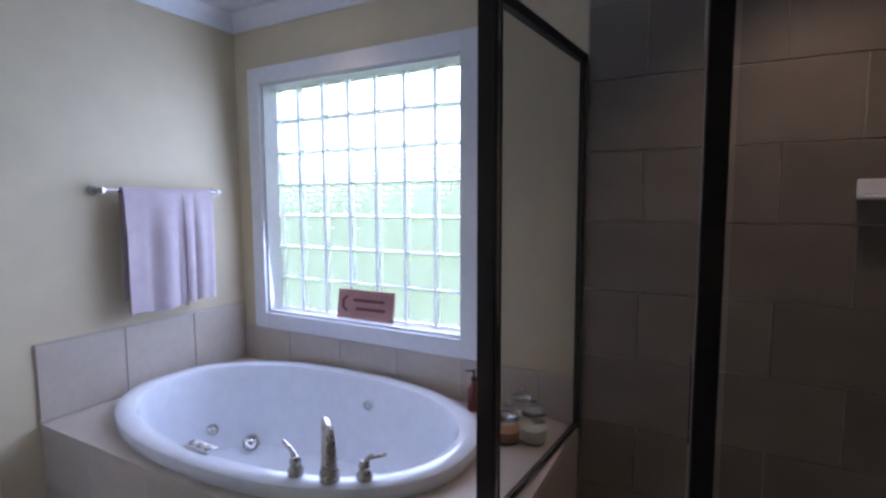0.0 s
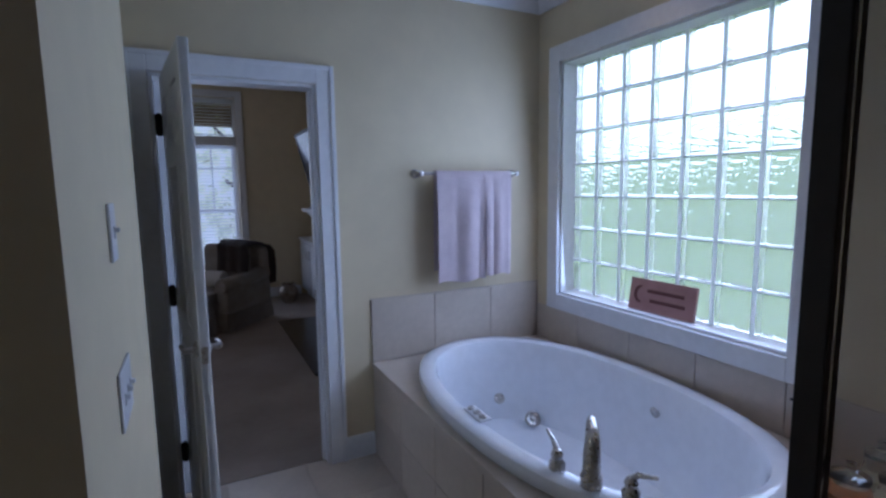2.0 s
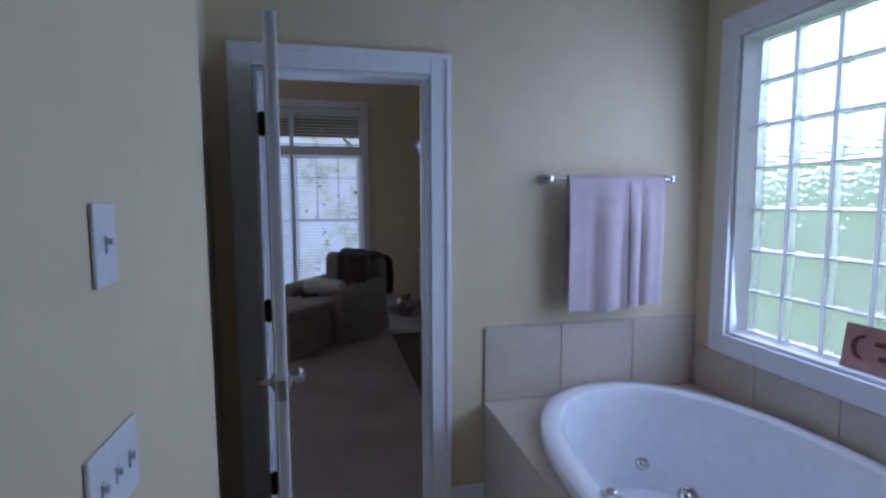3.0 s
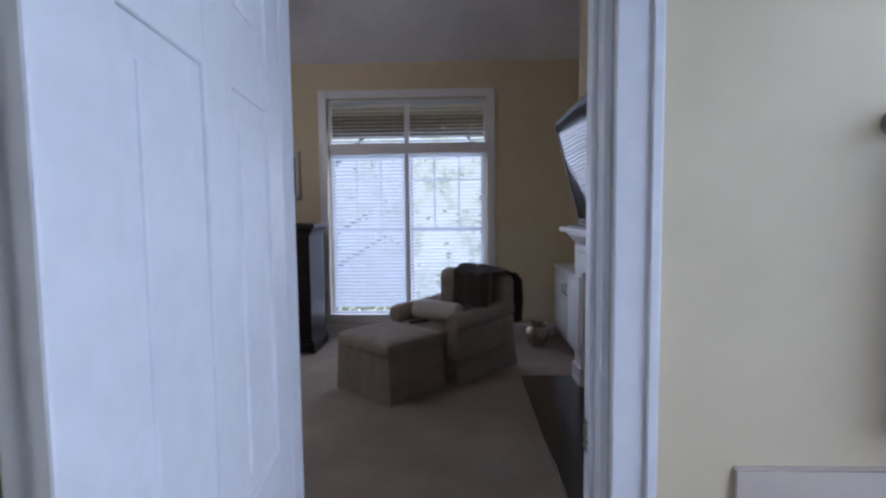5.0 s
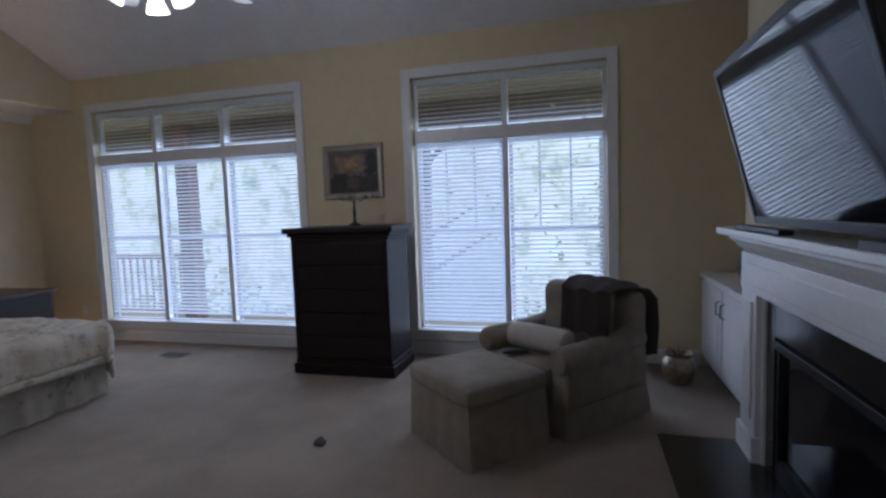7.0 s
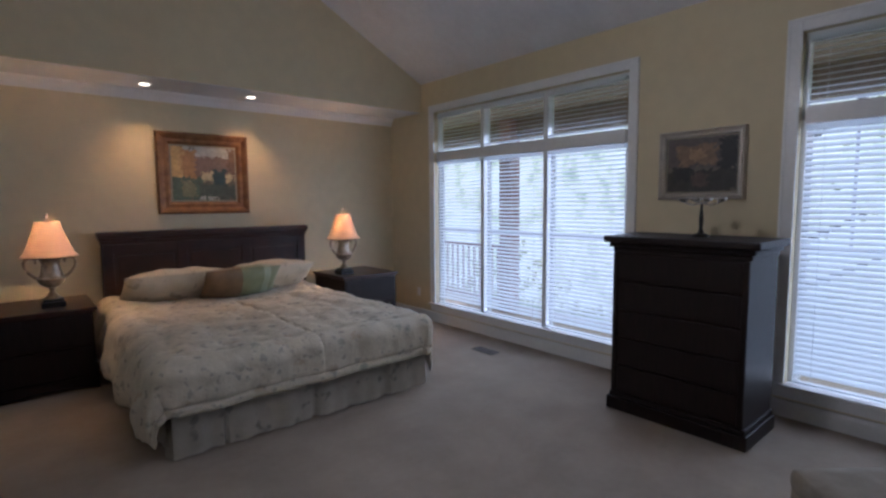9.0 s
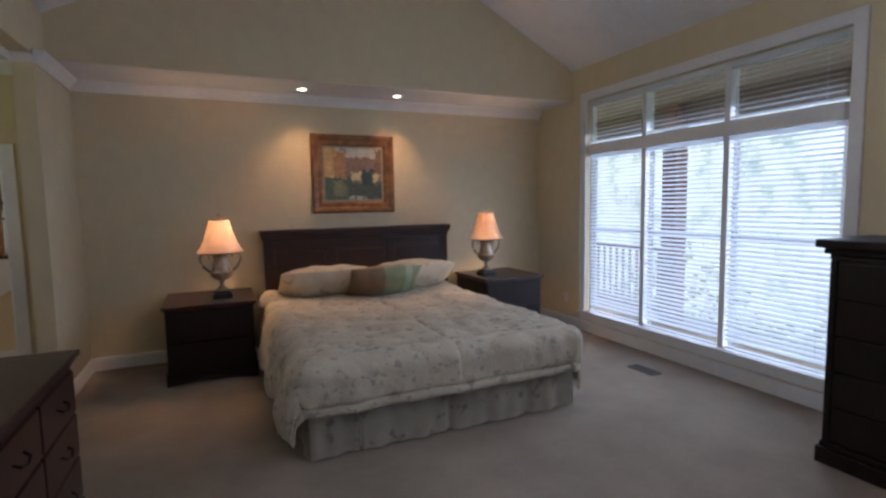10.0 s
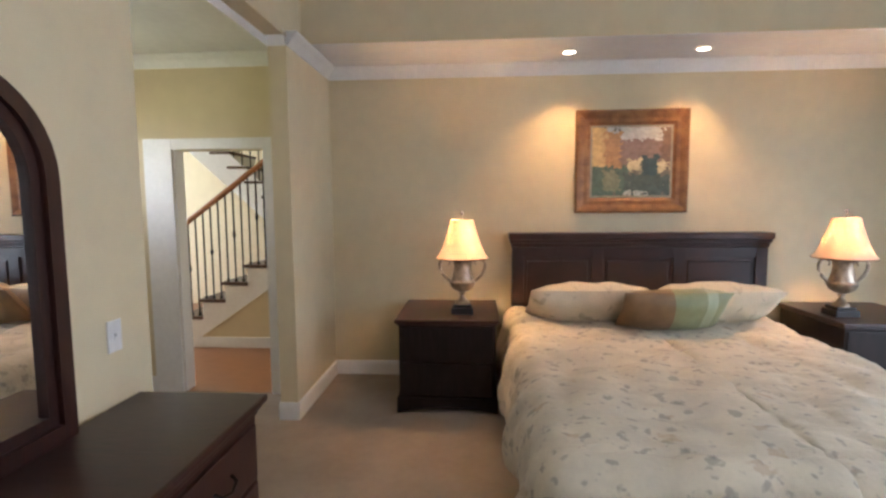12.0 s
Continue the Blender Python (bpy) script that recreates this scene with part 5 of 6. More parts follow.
def skirt_panel(h, sx, sy, seed):
    bm = bmesh.new()
    pts = []
    for (a, b) in (((-sx, -sy), (sx, -sy)), ((sx, -sy), (sx, sy)), ((sx, sy), (-sx, sy)), ((-sx, sy), (-sx, -sy))):
        for k in range(14):
            p = Vector(a).lerp(Vector(b), k / 14)
            pts.append(p)
    rings = []
    for j in range(5):
        z = h * (1 - j / 4) + 0.006
        s = 1 + 0.07 * j / 4
        rings.append([bm.verts.new((p.x * s + 0.012 * (j / 4) * math.sin(k * 1.9 + seed), p.y * s + 0.012 * (j / 4) * math.cos(k * 1.7 + seed), z)) for k, p in enumerate(pts)])
    for a, b in zip(rings, rings[1:]):
        for k in range(len(pts)):
            bm.faces.new((a[k], a[(k + 1) % len(pts)], b[(k + 1) % len(pts)], b[k]))
    bm.faces.new(rings[0])
    bm.faces.new(rings[-1])
    return bm


part("skirt", skirt_panel(0.36, OS - 0.02, OD - 0.02, 1), UPHOL, ott, "straight skirt with corner pleats", True)
ac = thing("armchair", "taupe skirted armchair with rolled arms", "armchair", m=pose(-6.32, 0.485, 0, 0, 0, TURN_C))
part("skirt", skirt_panel(0.30, 0.385, 0.385, 3), UPHOL, ac, smooth=True)
part("seat_cushion", soft_box(-0.29, 0.29, -0.46, 0.26, 0.30, 0.46, 0.06, 4), UPHOL, ac, smooth=True)
for s in (1, -1):
    part("arm", merge(soft_box(s * 0.28, s * 0.44, -0.42, 0.36, 0.2, 0.50, 0.05, 5), tube([(s * 0.36, -0.43, 0.50), (s * 0.36, -0.40, 0.50), (s * 0.36, 0.0, 0.51), (s * 0.36, 0.33, 0.55)], [0.07, 0.088, 0.09, 0.085], 18)), UPHOL, ac, smooth=True)
part("back_rest", merge(soft_box(-0.41, 0.41, 0.20, 0.43, 0.25, 0.87, 0.10, 6)), UPHOL, ac, smooth=True)
part("back_cushion", soft_box(-0.29, 0.29, 0.06, 0.26, 0.44, 0.90, 0.09, 7), UPHOL, ac, smooth=True)
bl = part("bolster", merge(lathe([(0.06, -0.24), (0.085, -0.23), (0.092, -0.1), (0.092, 0.1), (0.085, 0.23), (0.06, 0.24)], 22, (0, 0, 0), "X")), BOLSTER, smooth=True, m=pose(-6.17, 0.33, 0.545, 0, 0, TURN_C + 8))
tagged(bl, "cream cylindrical bolster on the armchair seat", "pillow")
rm = part("remote_control", boxes((-0.022, 0.022, -0.09, 0.09, 0, 0.018), (-0.015, 0.015, -0.07, 0.05, 0.0181, 0.021), bevel=0.003), BLACK, m=pose(-6.07, 0.17, 0.465, 0, 0, 20))
tagged(rm, "black remote control on the armchair seat", "remote control")


def blanket():
    bm = bmesh.new()
    path = [(-0.03, 0.62), (-0.035, 0.80), (-0.03, 0.92), (0.05, 0.965), (0.16, 0.975), (0.30, 0.965), (0.43, 0.93), (0.475, 0.85), (0.475, 0.66), (0.48, 0.45)]
    grid = []
    for i in range(19):
        u = i / 18
        grid.append([bm.verts.new((0.0 + 0.40 * u + 0.03 * math.sin(k), y + (-1 if k < 3 else 1) * 0.012 * math.sin(u * 17 + k * 0.4), z + 0.014 * math.sin(u * 15 + k * 0.6) - (0.035 * u if k > 2 else 0))) for k, (y, z) in enumerate(path)])
    for a, b in zip(grid, grid[1:]):
        for k in range(len(path) - 1):
            bm.faces.new((a[k], a[k + 1], b[k + 1], b[k]))
    bmesh.ops.recalc_face_normals(bm, faces=bm.faces)
    bmesh.ops.solidify(bm, geom=list(bm.faces), thickness=0.012)
    return bm


tagged(part("throw_blanket", blanket(), THROW, smooth=True, m=pose(-6.32, 0.485, -0.03, 0, 0, TURN_C)), "dark knitted throw draped over the chair back", "blanket")

# ---- fireplace ----
ma = thing("fireplace_mantel", "white painted fireplace mantel with stepped mouldings", "mantel")
MX0, MX1 = -5.95, -4.08
LG = 1.51
for a, b in ((FB[0] - 0.27, FB[0] - 0.02), (FB[1] + 0.02, FB[1] + 0.22)):
    lg = part("pilaster", merge(boxes((a, b, LG, F, 0.16, 0.944), (a + 0.05, b - 0.05, LG - 0.012, LG, 0.24, 0.9), bevel=0.006)), WHITE, ma)
    part("plinth_block", boxes((a - 0.012, b + 0.012, LG - 0.018, F, 0.0, 0.16), bevel=0.006), WHITE, ma)
    part("inner_edge", boxes((b - 0.001, b + 0.03, LG + 0.03, F, 0, 0.93) if a < -5 else (a - 0.03, a + 0.001, LG + 0.03, F, 0, 0.93), bevel=0.003), WHITE, ma)
part("frieze", merge(boxes((FB[0] - 0.27, FB[1] + 0.22, LG - 0.004, F, 0.945, 1.16), (FB[0] - 0.14, FB[1] + 0.10, LG - 0.016, LG - 0.004, 0.99, 1.11), bevel=0.005)), WHITE, ma)
part("bed_moulding", moulding((MX0 + 0.08, LG, 1.165), (MX1 - 0.08, LG, 1.165), (0, -1, 0), [(-0.05, 0), (0.008, 0), (0.02, 0.02), (0.045, 0.035), (0.06, 0.06), (0.085, 0.075), (0.085, 0.098), (-0.05, 0.098)]), WHITE, ma)
part("shelf", boxes((MX0, MX1, 1.375, F, 1.264, 1.302), bevel=0.008), WHITE, ma)
he = part("hearth_slab", boxes((MX0 - 0.02, MX1 + 0.02, 1.06, F, 0.0, 0.018), bevel=0.004), SLATE)
tagged(he, "flush black slate hearth slab", "hearth")
sc = thing("fireplace_insert", "black glass-fronted gas fireplace insert", "fireplace")
part("surround", boxes((FB[0] + 0.002, FB[0] + 0.12, F - 0.015, F + 0.03, 0.02, FB[2]), (FB[1] - 0.12, FB[1] - 0.002, F - 0.015, F + 0.03, 0.02, FB[2]), (FB[0] + 0.12, FB[1] - 0.12, F - 0.015, F + 0.03, 0.76, FB[2]), bevel=0.003), SLATE, sc)
part("door_frame", boxes((FB[0] + 0.12, FB[0] + 0.15, F - 0.005, F + 0.05, 0.02, 0.76), (FB[1] - 0.15, FB[1] - 0.12, F - 0.005, F + 0.05, 0.02, 0.76), (FB[0] + 0.15, FB[1] - 0.15, F - 0.025, F + 0.05, 0.70, 0.745), (FB[0] + 0.15, FB[1] - 0.15, F - 0.005, F + 0.05, 0.02, 0.12), bevel=0.004), BLACK, sc)
part("glass_front", boxes((FB[0] + 0.15, FB[1] - 0.15, F + 0.02, F + 0.026, 0.12, 0.70)), SCREEN, sc, "dark reflective glass")

TVW, TVH = 1.27, 0.755
tv = thing("television", "large flat television tilted forward above the mantel", "television", m=pose(-4.80, 1.435, 1.34, math.degrees(math.atan2(0.19, 0.735)), 0, 0))
part("cabinet", boxes((-TVW / 2, TVW / 2, 0.0, 0.05, 0, TVH), (-TVW / 2 + 0.05, TVW / 2 - 0.05, 0.05, 0.09, 0.05, TVH - 0.06), bevel=0.008), BLACK, tv)
part("bezel", boxes((-TVW / 2, -TVW / 2 + 0.03, -0.012, 0, 0, TVH), (TVW / 2 - 0.03, TVW / 2, -0.012, 0, 0, TVH), (-TVW / 2 + 0.03, TVW / 2 - 0.03, -0.012, 0, 0, 0.04), (-TVW / 2 + 0.03, TVW / 2 - 0.03, -0.012, 0, TVH - 0.03, TVH), bevel=0.004), BLACK, tv)
part("screen", boxes((-TVW / 2 + 0.03, TVW / 2 - 0.03, -0.006, -0.001, 0.04, TVH - 0.03)), SCREEN, tv, "glossy dark screen")
part("wall_mount", boxes((-0.2, 0.2, 0.09, 0.105, 0.2, 0.5), (-0.05, 0.05, 0.105, 0.20, 0.3, 0.42), bevel=0.003), BLACK, tv)
cb = thing("cable_box", "flat black cable box on the mantel shelf", "media box", m=pose(-4.25, 1.47, 1.302, 0, 0, 4))
part("case", boxes((-0.16, 0.14, -0.08, 0.08, 0.0, 0.03), bevel=0.004), BLACK, cb)
tagged(part("sound_bar", boxes((-0.30, 0.30, -0.03, 0.03, 0, 0.025), bevel=0.008), BLACK, m=pose(-5.35, 1.425, 1.302)), "slim black sensor bar on the mantel", "media bar")

cab = thing("built_in_cabinet", "white built-in cabinet in the recess beside the chimney", "cabinet")
part("body", boxes((W + 0.02, -6.105, 1.64, 2.09, 0.09, 0.80), bevel=0.003), WHITE, cab)
part("toe_kick", boxes((W + 0.02, -6.105, 1.70, 2.09, 0, 0.09)), WHITE, cab)
part("top", boxes((W + 0.018, -6.103, 1.61, 2.095, 0.80, 0.835), bevel=0.006), WHITE, cab)
for a in (W + 0.05, W + 0.05 + 0.66):
    d_ = part("door", merge(boxes((a, a + 0.63, 1.622, 1.64, 0.12, 0.77), bevel=0.004), boxes((a + 0.08, a + 0.55, 1.616, 1.622, 0.2, 0.69), bevel=0.003)), WHITE, cab)
    part("handle", tube([(a + 0.58 if a < -7.2 else a + 0.05, 1.622, 0.58), (a + 0.58 if a < -7.2 else a + 0.05, 1.595, 0.59), (a + 0.58 if a < -7.2 else a + 0.05, 1.595, 0.68), (a + 0.58 if a < -7.2 else a + 0.05, 1.622, 0.69)], 0.005, 8), DARKMETAL, d_)
vs = part("dark_vase", lathe([(0.07, 0), (0.12, 0.04), (0.15, 0.14), (0.13, 0.24), (0.08, 0.31), (0.06, 0.36), (0.075, 0.40), (0.065, 0.40), (0.05, 0.36), (0.002, 0.3)], 28), DARKMETAL, smooth=True, m=pose(-6.55, 1.80, 0.835))
tagged(vs, "dark rounded vase on the white cabinet", "vase")
pt = thing("flower_pot", "small grey glazed pot on the carpet", "pot", m=pose(-7.0, 1.36, 0))
part("pot", lathe([(0.07, 0), (0.10, 0.03), (0.13, 0.12), (0.125, 0.18), (0.09, 0.22), (0.105, 0.245), (0.095, 0.245), (0.08, 0.22), (0.002, 0.19)], 26), PEWTER, pt, smooth=True)
part("stem", merge(*[tube([(0, 0, 0.19), (0.04 * math.cos(k), 0.04 * math.sin(k), 0.25), (0.09 * math.cos(k), 0.09 * math.sin(k), 0.28)], [0.006, 0.005, 0.002], 6) for k in range(0, 6)]), BARK, pt)

# ---- ceiling fan ----
FX, FY, FZ = -5.0, -1.62, 2.84
fan = thing("ceiling_fan", "white five-blade ceiling fan with lit glass shades", "ceiling fan", m=pose(FX, FY, 0))
part("canopy", lathe([(0.02, FZ + 1.46), (0.05, FZ + 1.48), (0.075, FZ + 1.54), (0.075, RIDGE - 0.03)], 24), WHITE, fan, smooth=True)
part("downrod", lathe([(0.012, FZ + 0.1), (0.012, FZ + 1.5)], 14), WHITE, fan)
part("motor", lathe([(0.05, FZ - 0.06), (0.11, FZ - 0.05), (0.13, FZ), (0.12, FZ + 0.06), (0.05, FZ + 0.10), (0.013, FZ + 0.11)], 28), WHITE, fan, smooth=True)
for k in range(5):
    a = 2 * math.pi * k / 5 + 0.35
    bld = part("blade", merge(prism([(0.20, -0.055), (0.62, -0.07), (0.66, -0.04), (0.66, 0.04), (0.62, 0.07), (0.20, 0.055)], -0.004, 0.004, "XY"), boxes((0.10, 0.25, -0.02, 0.02, -0.010, -0.004))), WHITE, fan)
    bld.matrix_local = pose(0, 0, FZ - 0.01, 0, 0, math.degrees(a)) @ pose(0, 0, 0, 11, 0, 0)
for k in range(4):
    a = 2 * math.pi * k / 4 + 0.5
    arm = part("lamp_arm", tube([(0, 0, FZ - 0.07), (0.08 * math.cos(a), 0.08 * math.sin(a), FZ - 0.09), (0.13 * math.cos(a), 0.13 * math.sin(a), FZ - 0.12)], 0.010, 8), WHITE, fan)
    sh_ = part("glass_shade", lathe([(0.02, 0), (0.03, -0.02), (0.05, -0.07), (0.062, -0.11), (0.058, -0.112), (0.002, -0.10)], 20), FANGLASS, fan, "lit frosted bell shade", True)
    sh_.matrix_local = pose(0.13 * math.cos(a), 0.13 * math.sin(a), FZ - 0.11) @ pose(0, 0, 0, 0, 0, math.degrees(a)) @ pose(0, 0, 0, 0, -28, 0)

point_light("ceiling_fan_light", (FX, FY, FZ - 0.27), 33, (1.0, 0.90, 0.78), 0.10)

# ---- dresser and mirror ----
ds = thing("dresser", "long dark cherry dresser with a shaped top edge", "dresser")
DX0, DX1, DY0, DY1, DZ = -2.81, E - 0.012, -3.245, -1.55, 0.87
part("body", boxes((DX0 + 0.03, DX1, DY0 + 0.03, DY1 - 0.03, 0.10, DZ - 0.06), bevel=0.005), CHERRY, ds)
part("top", merge(boxes((DX0 - 0.01, DX1, DY0, DY1, DZ - 0.028, DZ), (DX0 + 0.008, DX1, DY0 + 0.014, DY1 - 0.014, DZ - 0.05, DZ - 0.0281), (DX0 + 0.02, DX1, DY0 + 0.024, DY1 - 0.024, DZ - 0.07, DZ - 0.0501), bevel=0.007)), CHERRY, ds)
part("plinth", boxes((DX0 + 0.015, DX1, DY0 + 0.02, DY1 - 0.02, 0, 0.10), bevel=0.006), CHERRY, ds)
for i in range(3):
    for j in range(3):
        y0 = DY0 + 0.06 + i * 0.53
        z0 = 0.13 + j * 0.222
        dr = part("drawer", boxes((DX0 + 0.014, DX0 + 0.032, y0, y0 + 0.51, z0, z0 + 0.205), bevel=0.005), CHERRY, ds)
        part("drawer_pull", tube([(DX0 + 0.014, y0 + 0.20, z0 + 0.115), (DX0 - 0.008, y0 + 0.205, z0 + 0.10), (DX0 - 0.014, y0 + 0.255, z0 + 0.085), (DX0 - 0.008, y0 + 0.305, z0 + 0.10), (DX0 + 0.014, y0 + 0.31, z0 + 0.115)], 0.006, 8), DARKMETAL, dr, "dark bail pull", True)
mi = thing("dresser_mirror", "arched dark cherry mirror standing on the dresser", "mirror")
MYc, MHW, MZ0, MZS, MR = -2.36, 0.525, DZ + 0.002, 1.66, 0.30


def arch(hw, z0, zs, r):
    pts = [(MYc - hw, z0), (MYc + hw, z0), (MYc + hw, zs)]
    pts += [(MYc + hw - r + r * math.cos(a), zs + r * math.sin(a)) for a in [radians(d) for d in range(10, 91, 10)]]
    pts += [(MYc - hw + r - r * math.cos(a), zs + r * math.sin(a)) for a in [radians(d) for d in range(90, 9, -10)]]
    return pts + [(MYc - hw, zs)]


def frame_ring(outer, inner, x0, x1):
    bm = bmesh.new()
    vs_ = [[bm.verts.new((x, *p)) for p in loop] for loop, x in ((outer, x0), (outer, x1), (inner, x1), (inner, x0))]
    n_ = len(outer)
    for a, b in ((0, 1), (1, 2), (2, 3)):
        for k in range(n_):
            j = (k + 1) % n_
            bm.faces.new((vs_[a][k], vs_[a][j], vs_[b][j], vs_[b][k]))
    return bm


part("outer_frame", frame_ring(arch(MHW, MZ0, MZS, MR), arch(MHW - 0.05, MZ0 + 0.05, MZS, MR - 0.05), E - 0.012, E - 0.062), CHERRY, mi)
part("inner_frame", frame_ring(arch(MHW - 0.05, MZ0 + 0.05, MZS, MR - 0.05), arch(MHW - 0.085, MZ0 + 0.085, MZS, MR - 0.085), E - 0.012, E - 0.045), CHERRY, mi)
part("glass", prism(arch(MHW - 0.084, MZ0 + 0.084, MZS, MR - 0.084), E - 0.028, E - 0.02, "YZ"), MIRROR, mi, "silvered mirror glass")

# ---- stairs in the foyer ----
sx = thing("staircase", "white staircase with dark treads and oak handrail", "staircase")
SY0, SY1 = -6.73, -7.75
RUN, RISE = 0.26, 0.191
STEP0 = -0.338 + RUN
tops = []
for k in range(6):
    z = 0.166 + RISE * k
    x = STEP0 - RUN * k
    tops.append((x, z))
    part("tread", boxes((x - RUN - (0.9 if k == 5 else 0), x + 0.03, SY1, SY0 + 0.03, z - 0.035, z), bevel=0.006), TREAD, sx)
    part("riser", boxes((x - 0.02, x, SY1, SY0 - 0.001, z - RISE, z - 0.036)), WHITE, sx)
string = [(STEP0, 0.003)]
for x, z in tops:
    string += [(x, z - 0.036), (x - RUN, z - 0.036)]
string += [(tops[-1][0] - RUN, 0.86), (STEP0 - RUN * 1.2, 0.003)]
part("stringer", prism(string, SY0 - 0.02, SY0), WHITE, sx)
part("under_stair_wall", prism([(STEP0 - RUN * 1.2, 0.003), (tops[-1][0] - RUN, 0.86), (E + 0.14, 0.86), (E + 0.14, 0.003)], SY0 - 0.06, SY0 - 0.021), WALL, sx)
part("skirting", boxes((E + 0.14, STEP0 - RUN * 0.9, SY0 - 0.019, SY0 + 0.004, 0.003, 0.12), bevel=0.003), WHITE, sx)
for k, (x, z) in enumerate(tops[:5]):
    for j in range(3):
        bx_ = x - 0.03 - j * RUN / 3
        zt = 1.31 + (-0.338 - bx_) * (0.73 / 1.0)
        rows = [(bx_ - 0.007, bx_ + 0.007, SY0 - 0.037, SY0 - 0.023, z, zt)]
        b3 = boxes(*rows)
        if j == 1:
            b3 = merge(b3, lathe([(0.008, -0.05), (0.02, 0), (0.008, 0.05)], 10, (bx_, SY0 - 0.03, (z + zt) / 2)))
        b3 = merge(b3, boxes((bx_ - 0.013, bx_ + 0.013, SY0 - 0.043, SY0 - 0.017, z, z + 0.03)))
        part("baluster", b3, DARKMETAL, sx)
part("handrail", tube([(-0.05, SY0 - 0.03, 1.10), (-1.40, SY0 - 0.03, 2.085)], 0.03, 12), OAK, sx, "oak handrail", True)
part("newel_post", boxes((-1.46, -1.38, SY0 - 0.07, SY0 + 0.01, 1.12, 2.25), (-1.47, -1.37, SY0 - 0.08, SY0 + 0.02, 2.25, 2.29), bevel=0.006), OAK, sx, "square oak newel post")
# upper flight, climbing back behind the first
for k in range(7):
    z = 1.50 + RISE * k
    x = -1.30 + RUN * 0.85 * k
    part("tread", boxes((x - 0.03, x + RUN * 0.85 + 0.02, -8.6, -7.80, z - 0.035, z), bevel=0.006), TREAD, sx)
    part("riser", boxes((x - 0.01, x + 0.008, -8.6, -7.83, z - RISE, z - 0.036)), WHITE, sx)
    for j in range(2):
        part("baluster", boxes((x + 0.05 + j * 0.11, x + 0.064 + j * 0.11, -7.864, -7.85, z, z + 0.86)), DARKMETAL, sx)
part("upper_stringer", prism([(-1.30, 1.0), (-1.30, 1.45), (0.25, 2.84), (0.25, 2.40)], -7.829, -7.805), WHITE, sx)
part("upper_handrail", tube([(-1.40, -7.857, 2.25), (0.25, -7.857, 3.62)], 0.03, 10), OAK, sx, "oak handrail", True)

# ---- outside ----
def tree(x, y, h, seed):
    rnd = random.Random(seed)
    t = thing("tree", "sunlit garden tree with thin spring foliage", "tree", "garden trees", pose(x, y, -0.45))
    limbs = [tube([(0, 0, 0), (0.05, 0.03, h * 0.35), (-0.04, 0.08, h * 0.7), (0.02, 0.0, h)], [0.14, 0.11, 0.07, 0.02], 8)]
    tips = []
    for k in range(9):
        a, z = rnd.uniform(0, 6.28), h * rnd.uniform(0.2, 0.85)
        l_ = rnd.uniform(0.8, 1.8)
        e = Vector((l_ * math.cos(a), l_ * math.sin(a), z + l_ * 0.6))
        limbs.append(tube([(0, 0, z), e * 0.5 + Vector((0, 0, z * 0.5)), e], [0.05, 0.035, 0.012], 6))
        tips += [e, e * 0.6 + Vector((0, 0, z * 0.4))]
    part("trunk", merge(*limbs), BARK, t)
    verts, faces = [], []
    for tip in tips + [Vector((0, 0, h))]:
        for _ in range(22):
            c = tip + Vector((rnd.gauss(0, 0.5), rnd.gauss(0, 0.5), rnd.gauss(0, 0.4)))
            u = Vector((rnd.gauss(0, 1), rnd.gauss(0, 1), rnd.gauss(0, 1))).normalized() * rnd.uniform(0.03, 0.065)
            v = u.cross(Vector((rnd.gauss(0, 1), rnd.gauss(0, 1), rnd.gauss(0, 1)))).normalized() * 0.03
            n0 = len(verts)
            verts += [c - u, c + v, c + u, c - v]
            faces.append((n0, n0 + 1, n0 + 2, n0 + 3))
    me = bpy.data.meshes.new("crown")
    me.from_pydata([tuple(v) for v in verts], [], faces)
    me.materials.append(LEAF)
    cr_ = new("crown", me)
    cr_.parent = t


for k, (x, y, h) in enumerate(((-10.75, -1.9, 4.0), (-10.75, 1.3, 4.4))):
    tree(x, y, h, 21 + k)


def shrub_row():
    rnd = random.Random(5)
    verts, faces = [], []
    for k in range(1500):
        y = rnd.uniform(-14, 7)
        top = 0.9 + 0.4 * math.sin(y * 1.7) + 0.25 * math.sin(y * 4.1)
        z = -0.45 + abs(rnd.gauss(0, 0.42)) * top
        c = Vector((-10.6 + rnd.gauss(0, 0.2), y, z))
        u = Vector((rnd.gauss(0, 1), rnd.gauss(0, 1), rnd.gauss(0, 1))).normalized() * rnd.uniform(0.05, 0.12)
        v = u.cross(Vector((rnd.gauss(0, 1), rnd.gauss(0, 1), rnd.gauss(0, 1)))).normalized() * 0.06
        n0 = len(verts)
        verts += [c - u, c + v, c + u, c - v]
        faces.append((n0, n0 + 1, n0 + 2, n0 + 3))
    me = bpy.data.meshes.new("shrubs")
    me.from_pydata([tuple(v) for v in verts], [], faces)
    me.materials.append(LEAF)
    return tagged(new("shrubs", me), "dense green shrubs along the garden edge", "shrubs", kind="stuff")


shrub_row()
pl = thing("brick_pillar", "red brick porch pillar outside the window", "pillar", m=pose(-9.3, -5.3, -0.45) @ Matrix.Diagonal((0.6, 0.6, 1, 1)))
part("core", boxes((-0.17, 0.17, -0.17, 0.17, 0, 4.2)), GROUT, pl)
brk = bpy.data.meshes.new("brick")
b4 = boxes((-0.097, 0.097, -0.006, 0.010, -0.031, 0.031), bevel=0.003)
b4.to_mesh(brk), b4.free()
brk.materials.append(BRICK)
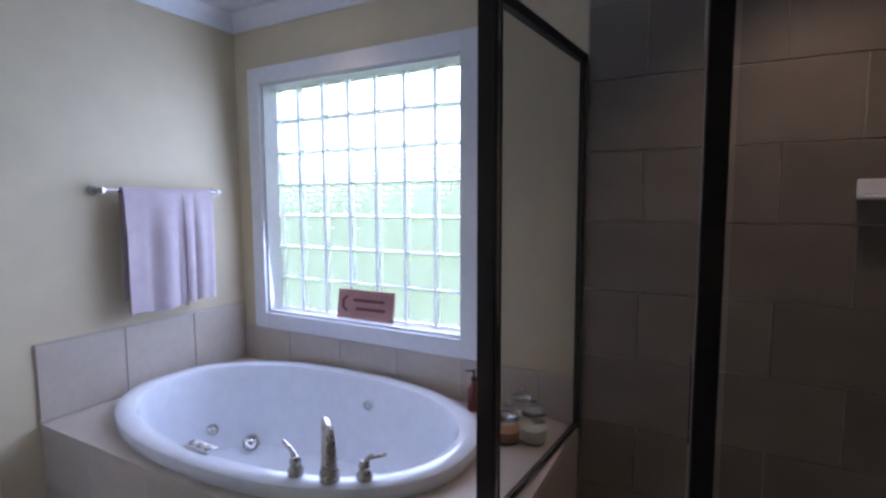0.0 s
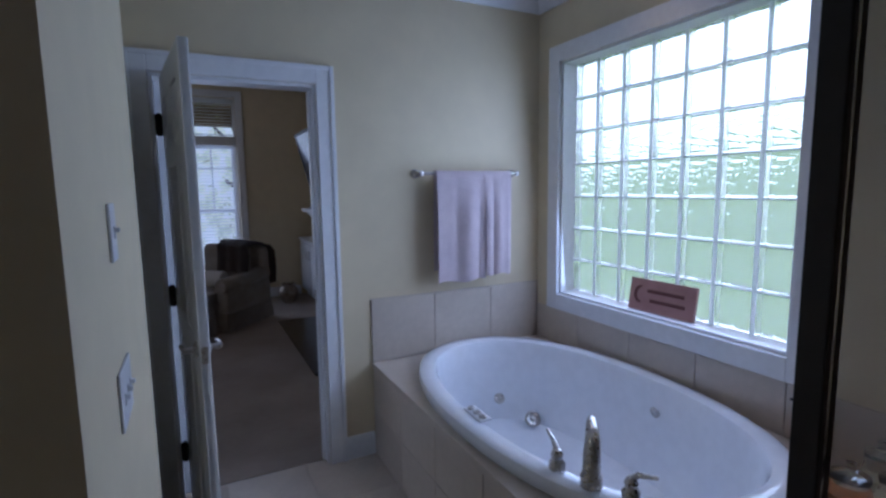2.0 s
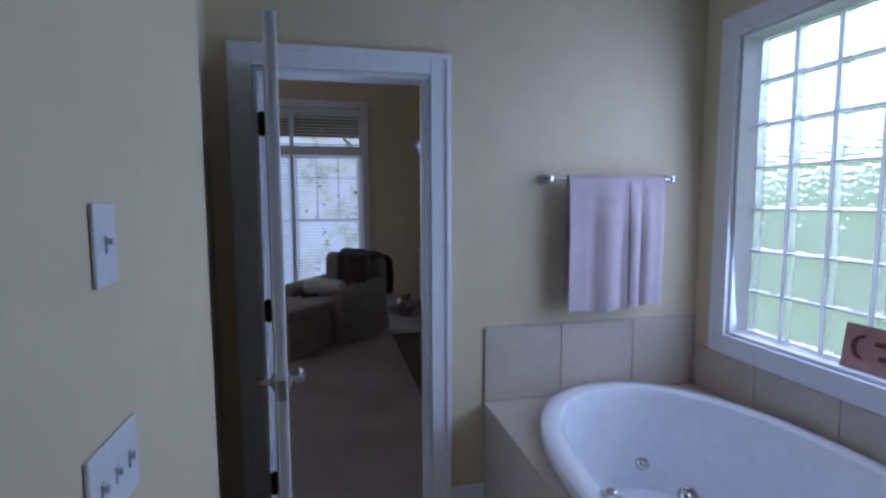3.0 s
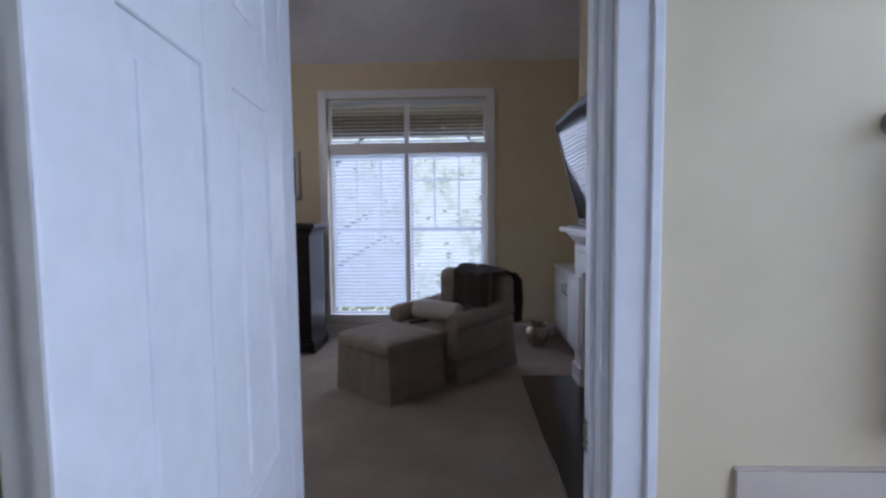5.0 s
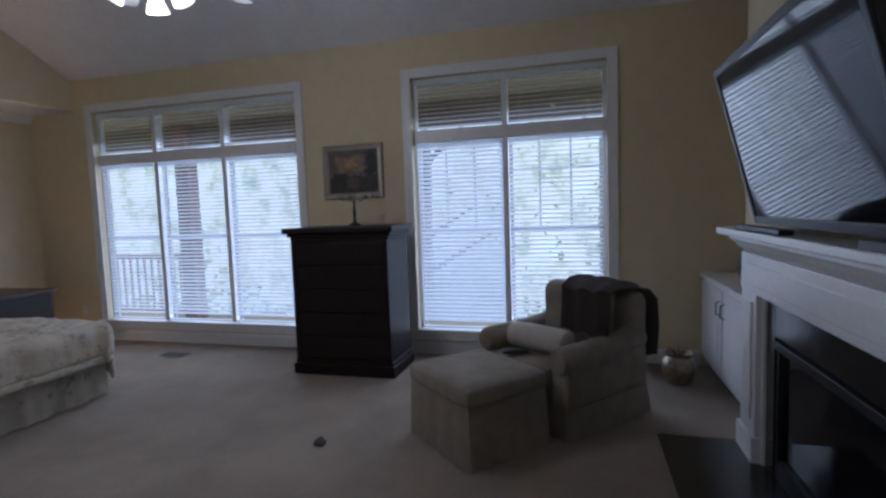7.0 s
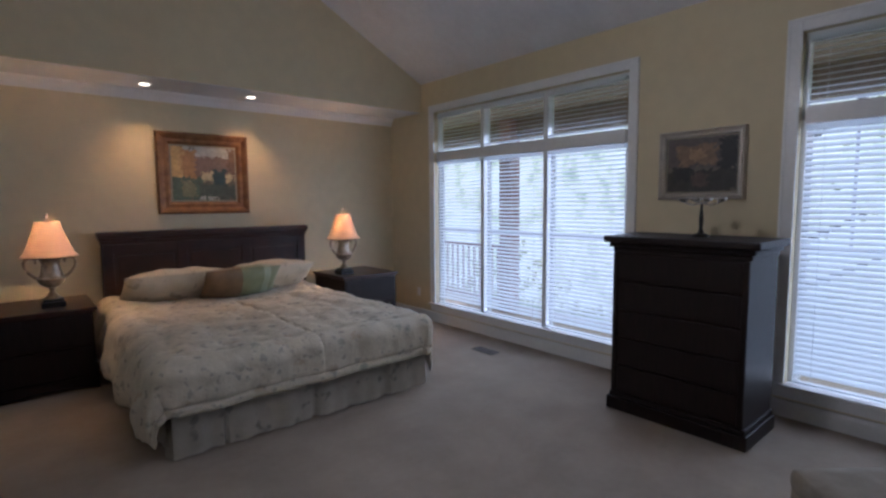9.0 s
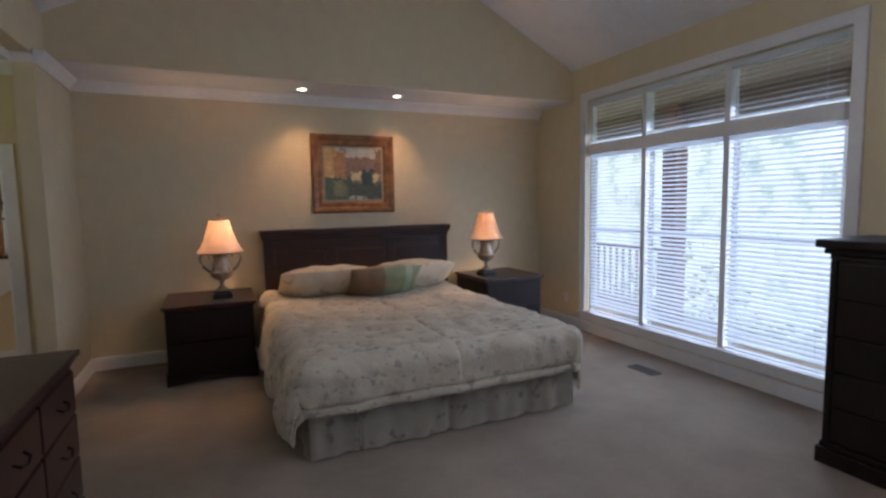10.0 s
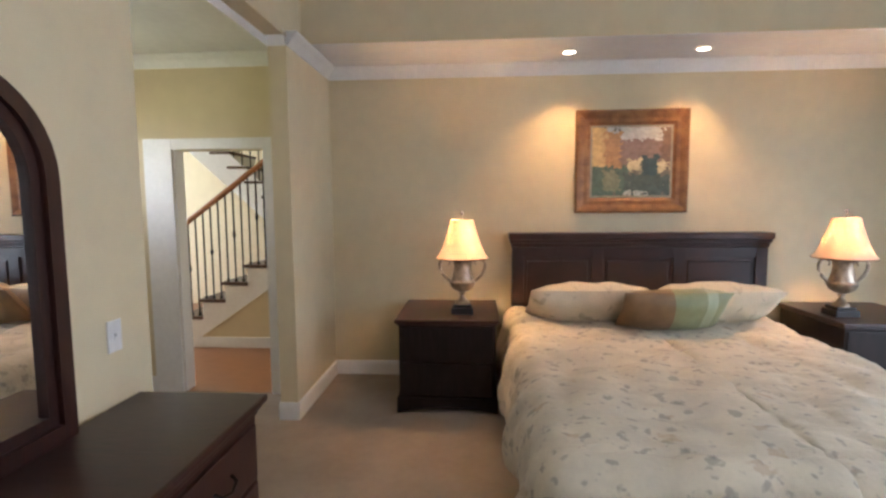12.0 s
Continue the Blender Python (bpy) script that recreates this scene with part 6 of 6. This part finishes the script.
for k in range(56):
    z = 0.035 + k * 0.072
    for s in range(4):
        for h_ in (-1, 1):
            o = Matrix.Rotation(s * math.pi / 2, 4, "Z") @ Vector((h_ * 0.102 - (0.0 if k % 2 else 0.02) * 0, 0.17, z))
            if s in (0, 3):
                piece("brick", brk, pl, o, (0, 0, s * math.pi / 2))
rl = thing("porch_railing", "reddish wooden porch railing outside the window", "railing", m=pose(-9.5, -5.5, -0.45))
part("rail", boxes((-0.04, 0.04, -4.5, 0.0, 1.25, 1.31), (-0.03, 0.03, -4.5, 0.0, 0.35, 0.41), bevel=0.004), BRICK, rl)
for k in range(30):
    part("picket", boxes((-0.015, 0.015, -0.1 - k * 0.145, -0.07 - k * 0.145, 0.41, 1.25)), BRICK, rl)

# ---- tile pieces ----


def tile_mesh(name, w, h, mat, t=0.008):
    me = bpy.data.meshes.new(name)
    b = boxes((-w / 2, w / 2, -t, 0, -h / 2, h / 2), bevel=0.0015)
    b.to_mesh(me), b.free()
    me.materials.append(mat)
    return me


def tile_wall(parent, name, origin, along, rot, length, z0, z1, tw_, th, mat, bond=True):
    """Tiles on an upright face: origin is where the run starts, along its way, rot turns the tiles to face out."""
    cache = {}
    rows = max(1, round((z1 - z0) / th))
    hh = (z1 - z0) / rows
    for r in range(rows):
        x = -tw_ / 2 if bond and r % 2 else 0.0
        while x < length - 0.01:
            a, b = max(0, x), min(length, x + tw_)
            x += tw_
            if b - a < 0.02:
                continue
            key = round(b - a, 3)
            if key not in cache:
                cache[key] = tile_mesh(name, b - a - 0.004, hh - 0.004, mat)
            o = Vector(origin) + Vector(along) * ((a + b) / 2)
            piece("tile", cache[key], parent, (o.x, o.y, z0 + hh * (r + 0.5)), (0, 0, rot))


sw_ = tagged(new("wall_shower"), "brown stone-tiled shower walls", "tiled wall", kind="structure")
part("grout_bed", boxes((deck_x1 + 0.005, 1.15, BW - 0.006, BW - 0.001, 0, 2.60), (1.144, 1.149, PY, BW - 0.006, 0, 2.60)), GROUT, sw_)
tile_wall(sw_, "tile", (deck_x1 + 0.012, BW - 0.006, 0), (1, 0, 0), 0, 1.13 - deck_x1, 0.0, 2.60, 0.46, 0.29, STILE)
tile_wall(sw_, "tile", (1.144, BW - 0.02, 0), (0, -1, 0), -math.pi / 2, BW - PY - 0.02, 0.0, 2.60, 0.46, 0.29, STILE)
ts = tagged(new("wall_tub_tiles"), "beige tile strip above the tub deck", "tiled wall", kind="structure")
part("grout_bed", boxes((B1 + 0.001, B1 + 0.003, deck_y, BW, deck_z, 0.90), (B1 + 0.003, deck_x1, BW - 0.003, BW - 0.001, deck_z, 0.752)), GROUT, ts)
tile_wall(ts, "tile", (B1 + 0.003, deck_y, 0), (0, 1, 0), math.pi / 2, BW - deck_y - 0.01, deck_z + 0.002, 0.895, 0.39, 0.39, BTILE, False)
tile_wall(ts, "tile", (B1 + 0.012, BW - 0.003, 0), (1, 0, 0), 0, deck_x1 - B1 - 0.02, deck_z + 0.002, 0.752, 0.39, 0.25, BTILE, False)
tile_wall(deck, "tile", (B1 + 0.006, deck_y + 0.01, 0), (1, 0, 0), 0, deck_x1 - B1 - 0.01, 0.0, deck_z - 0.03, 0.40, 0.24, BTILE, False)
fl = bpy.data.meshes.new("floor_tile")
b5 = boxes((-0.198, 0.198, -0.198, 0.198, -0.006, 0.0), bevel=0.0015)
b5.to_mesh(fl), b5.free()
fl.materials.append(BTILE)
for i in range(10):
    for j in range(8):
        x, y = -2.55 + 0.40 * i, 0.90 - 0.40 * j + 0.02
        if x < 1.0 and (y > 0.25 or x > -0.6) and y > -1.45:
            piece("tile", fl, bath_floor, (x, y, -0.0005))
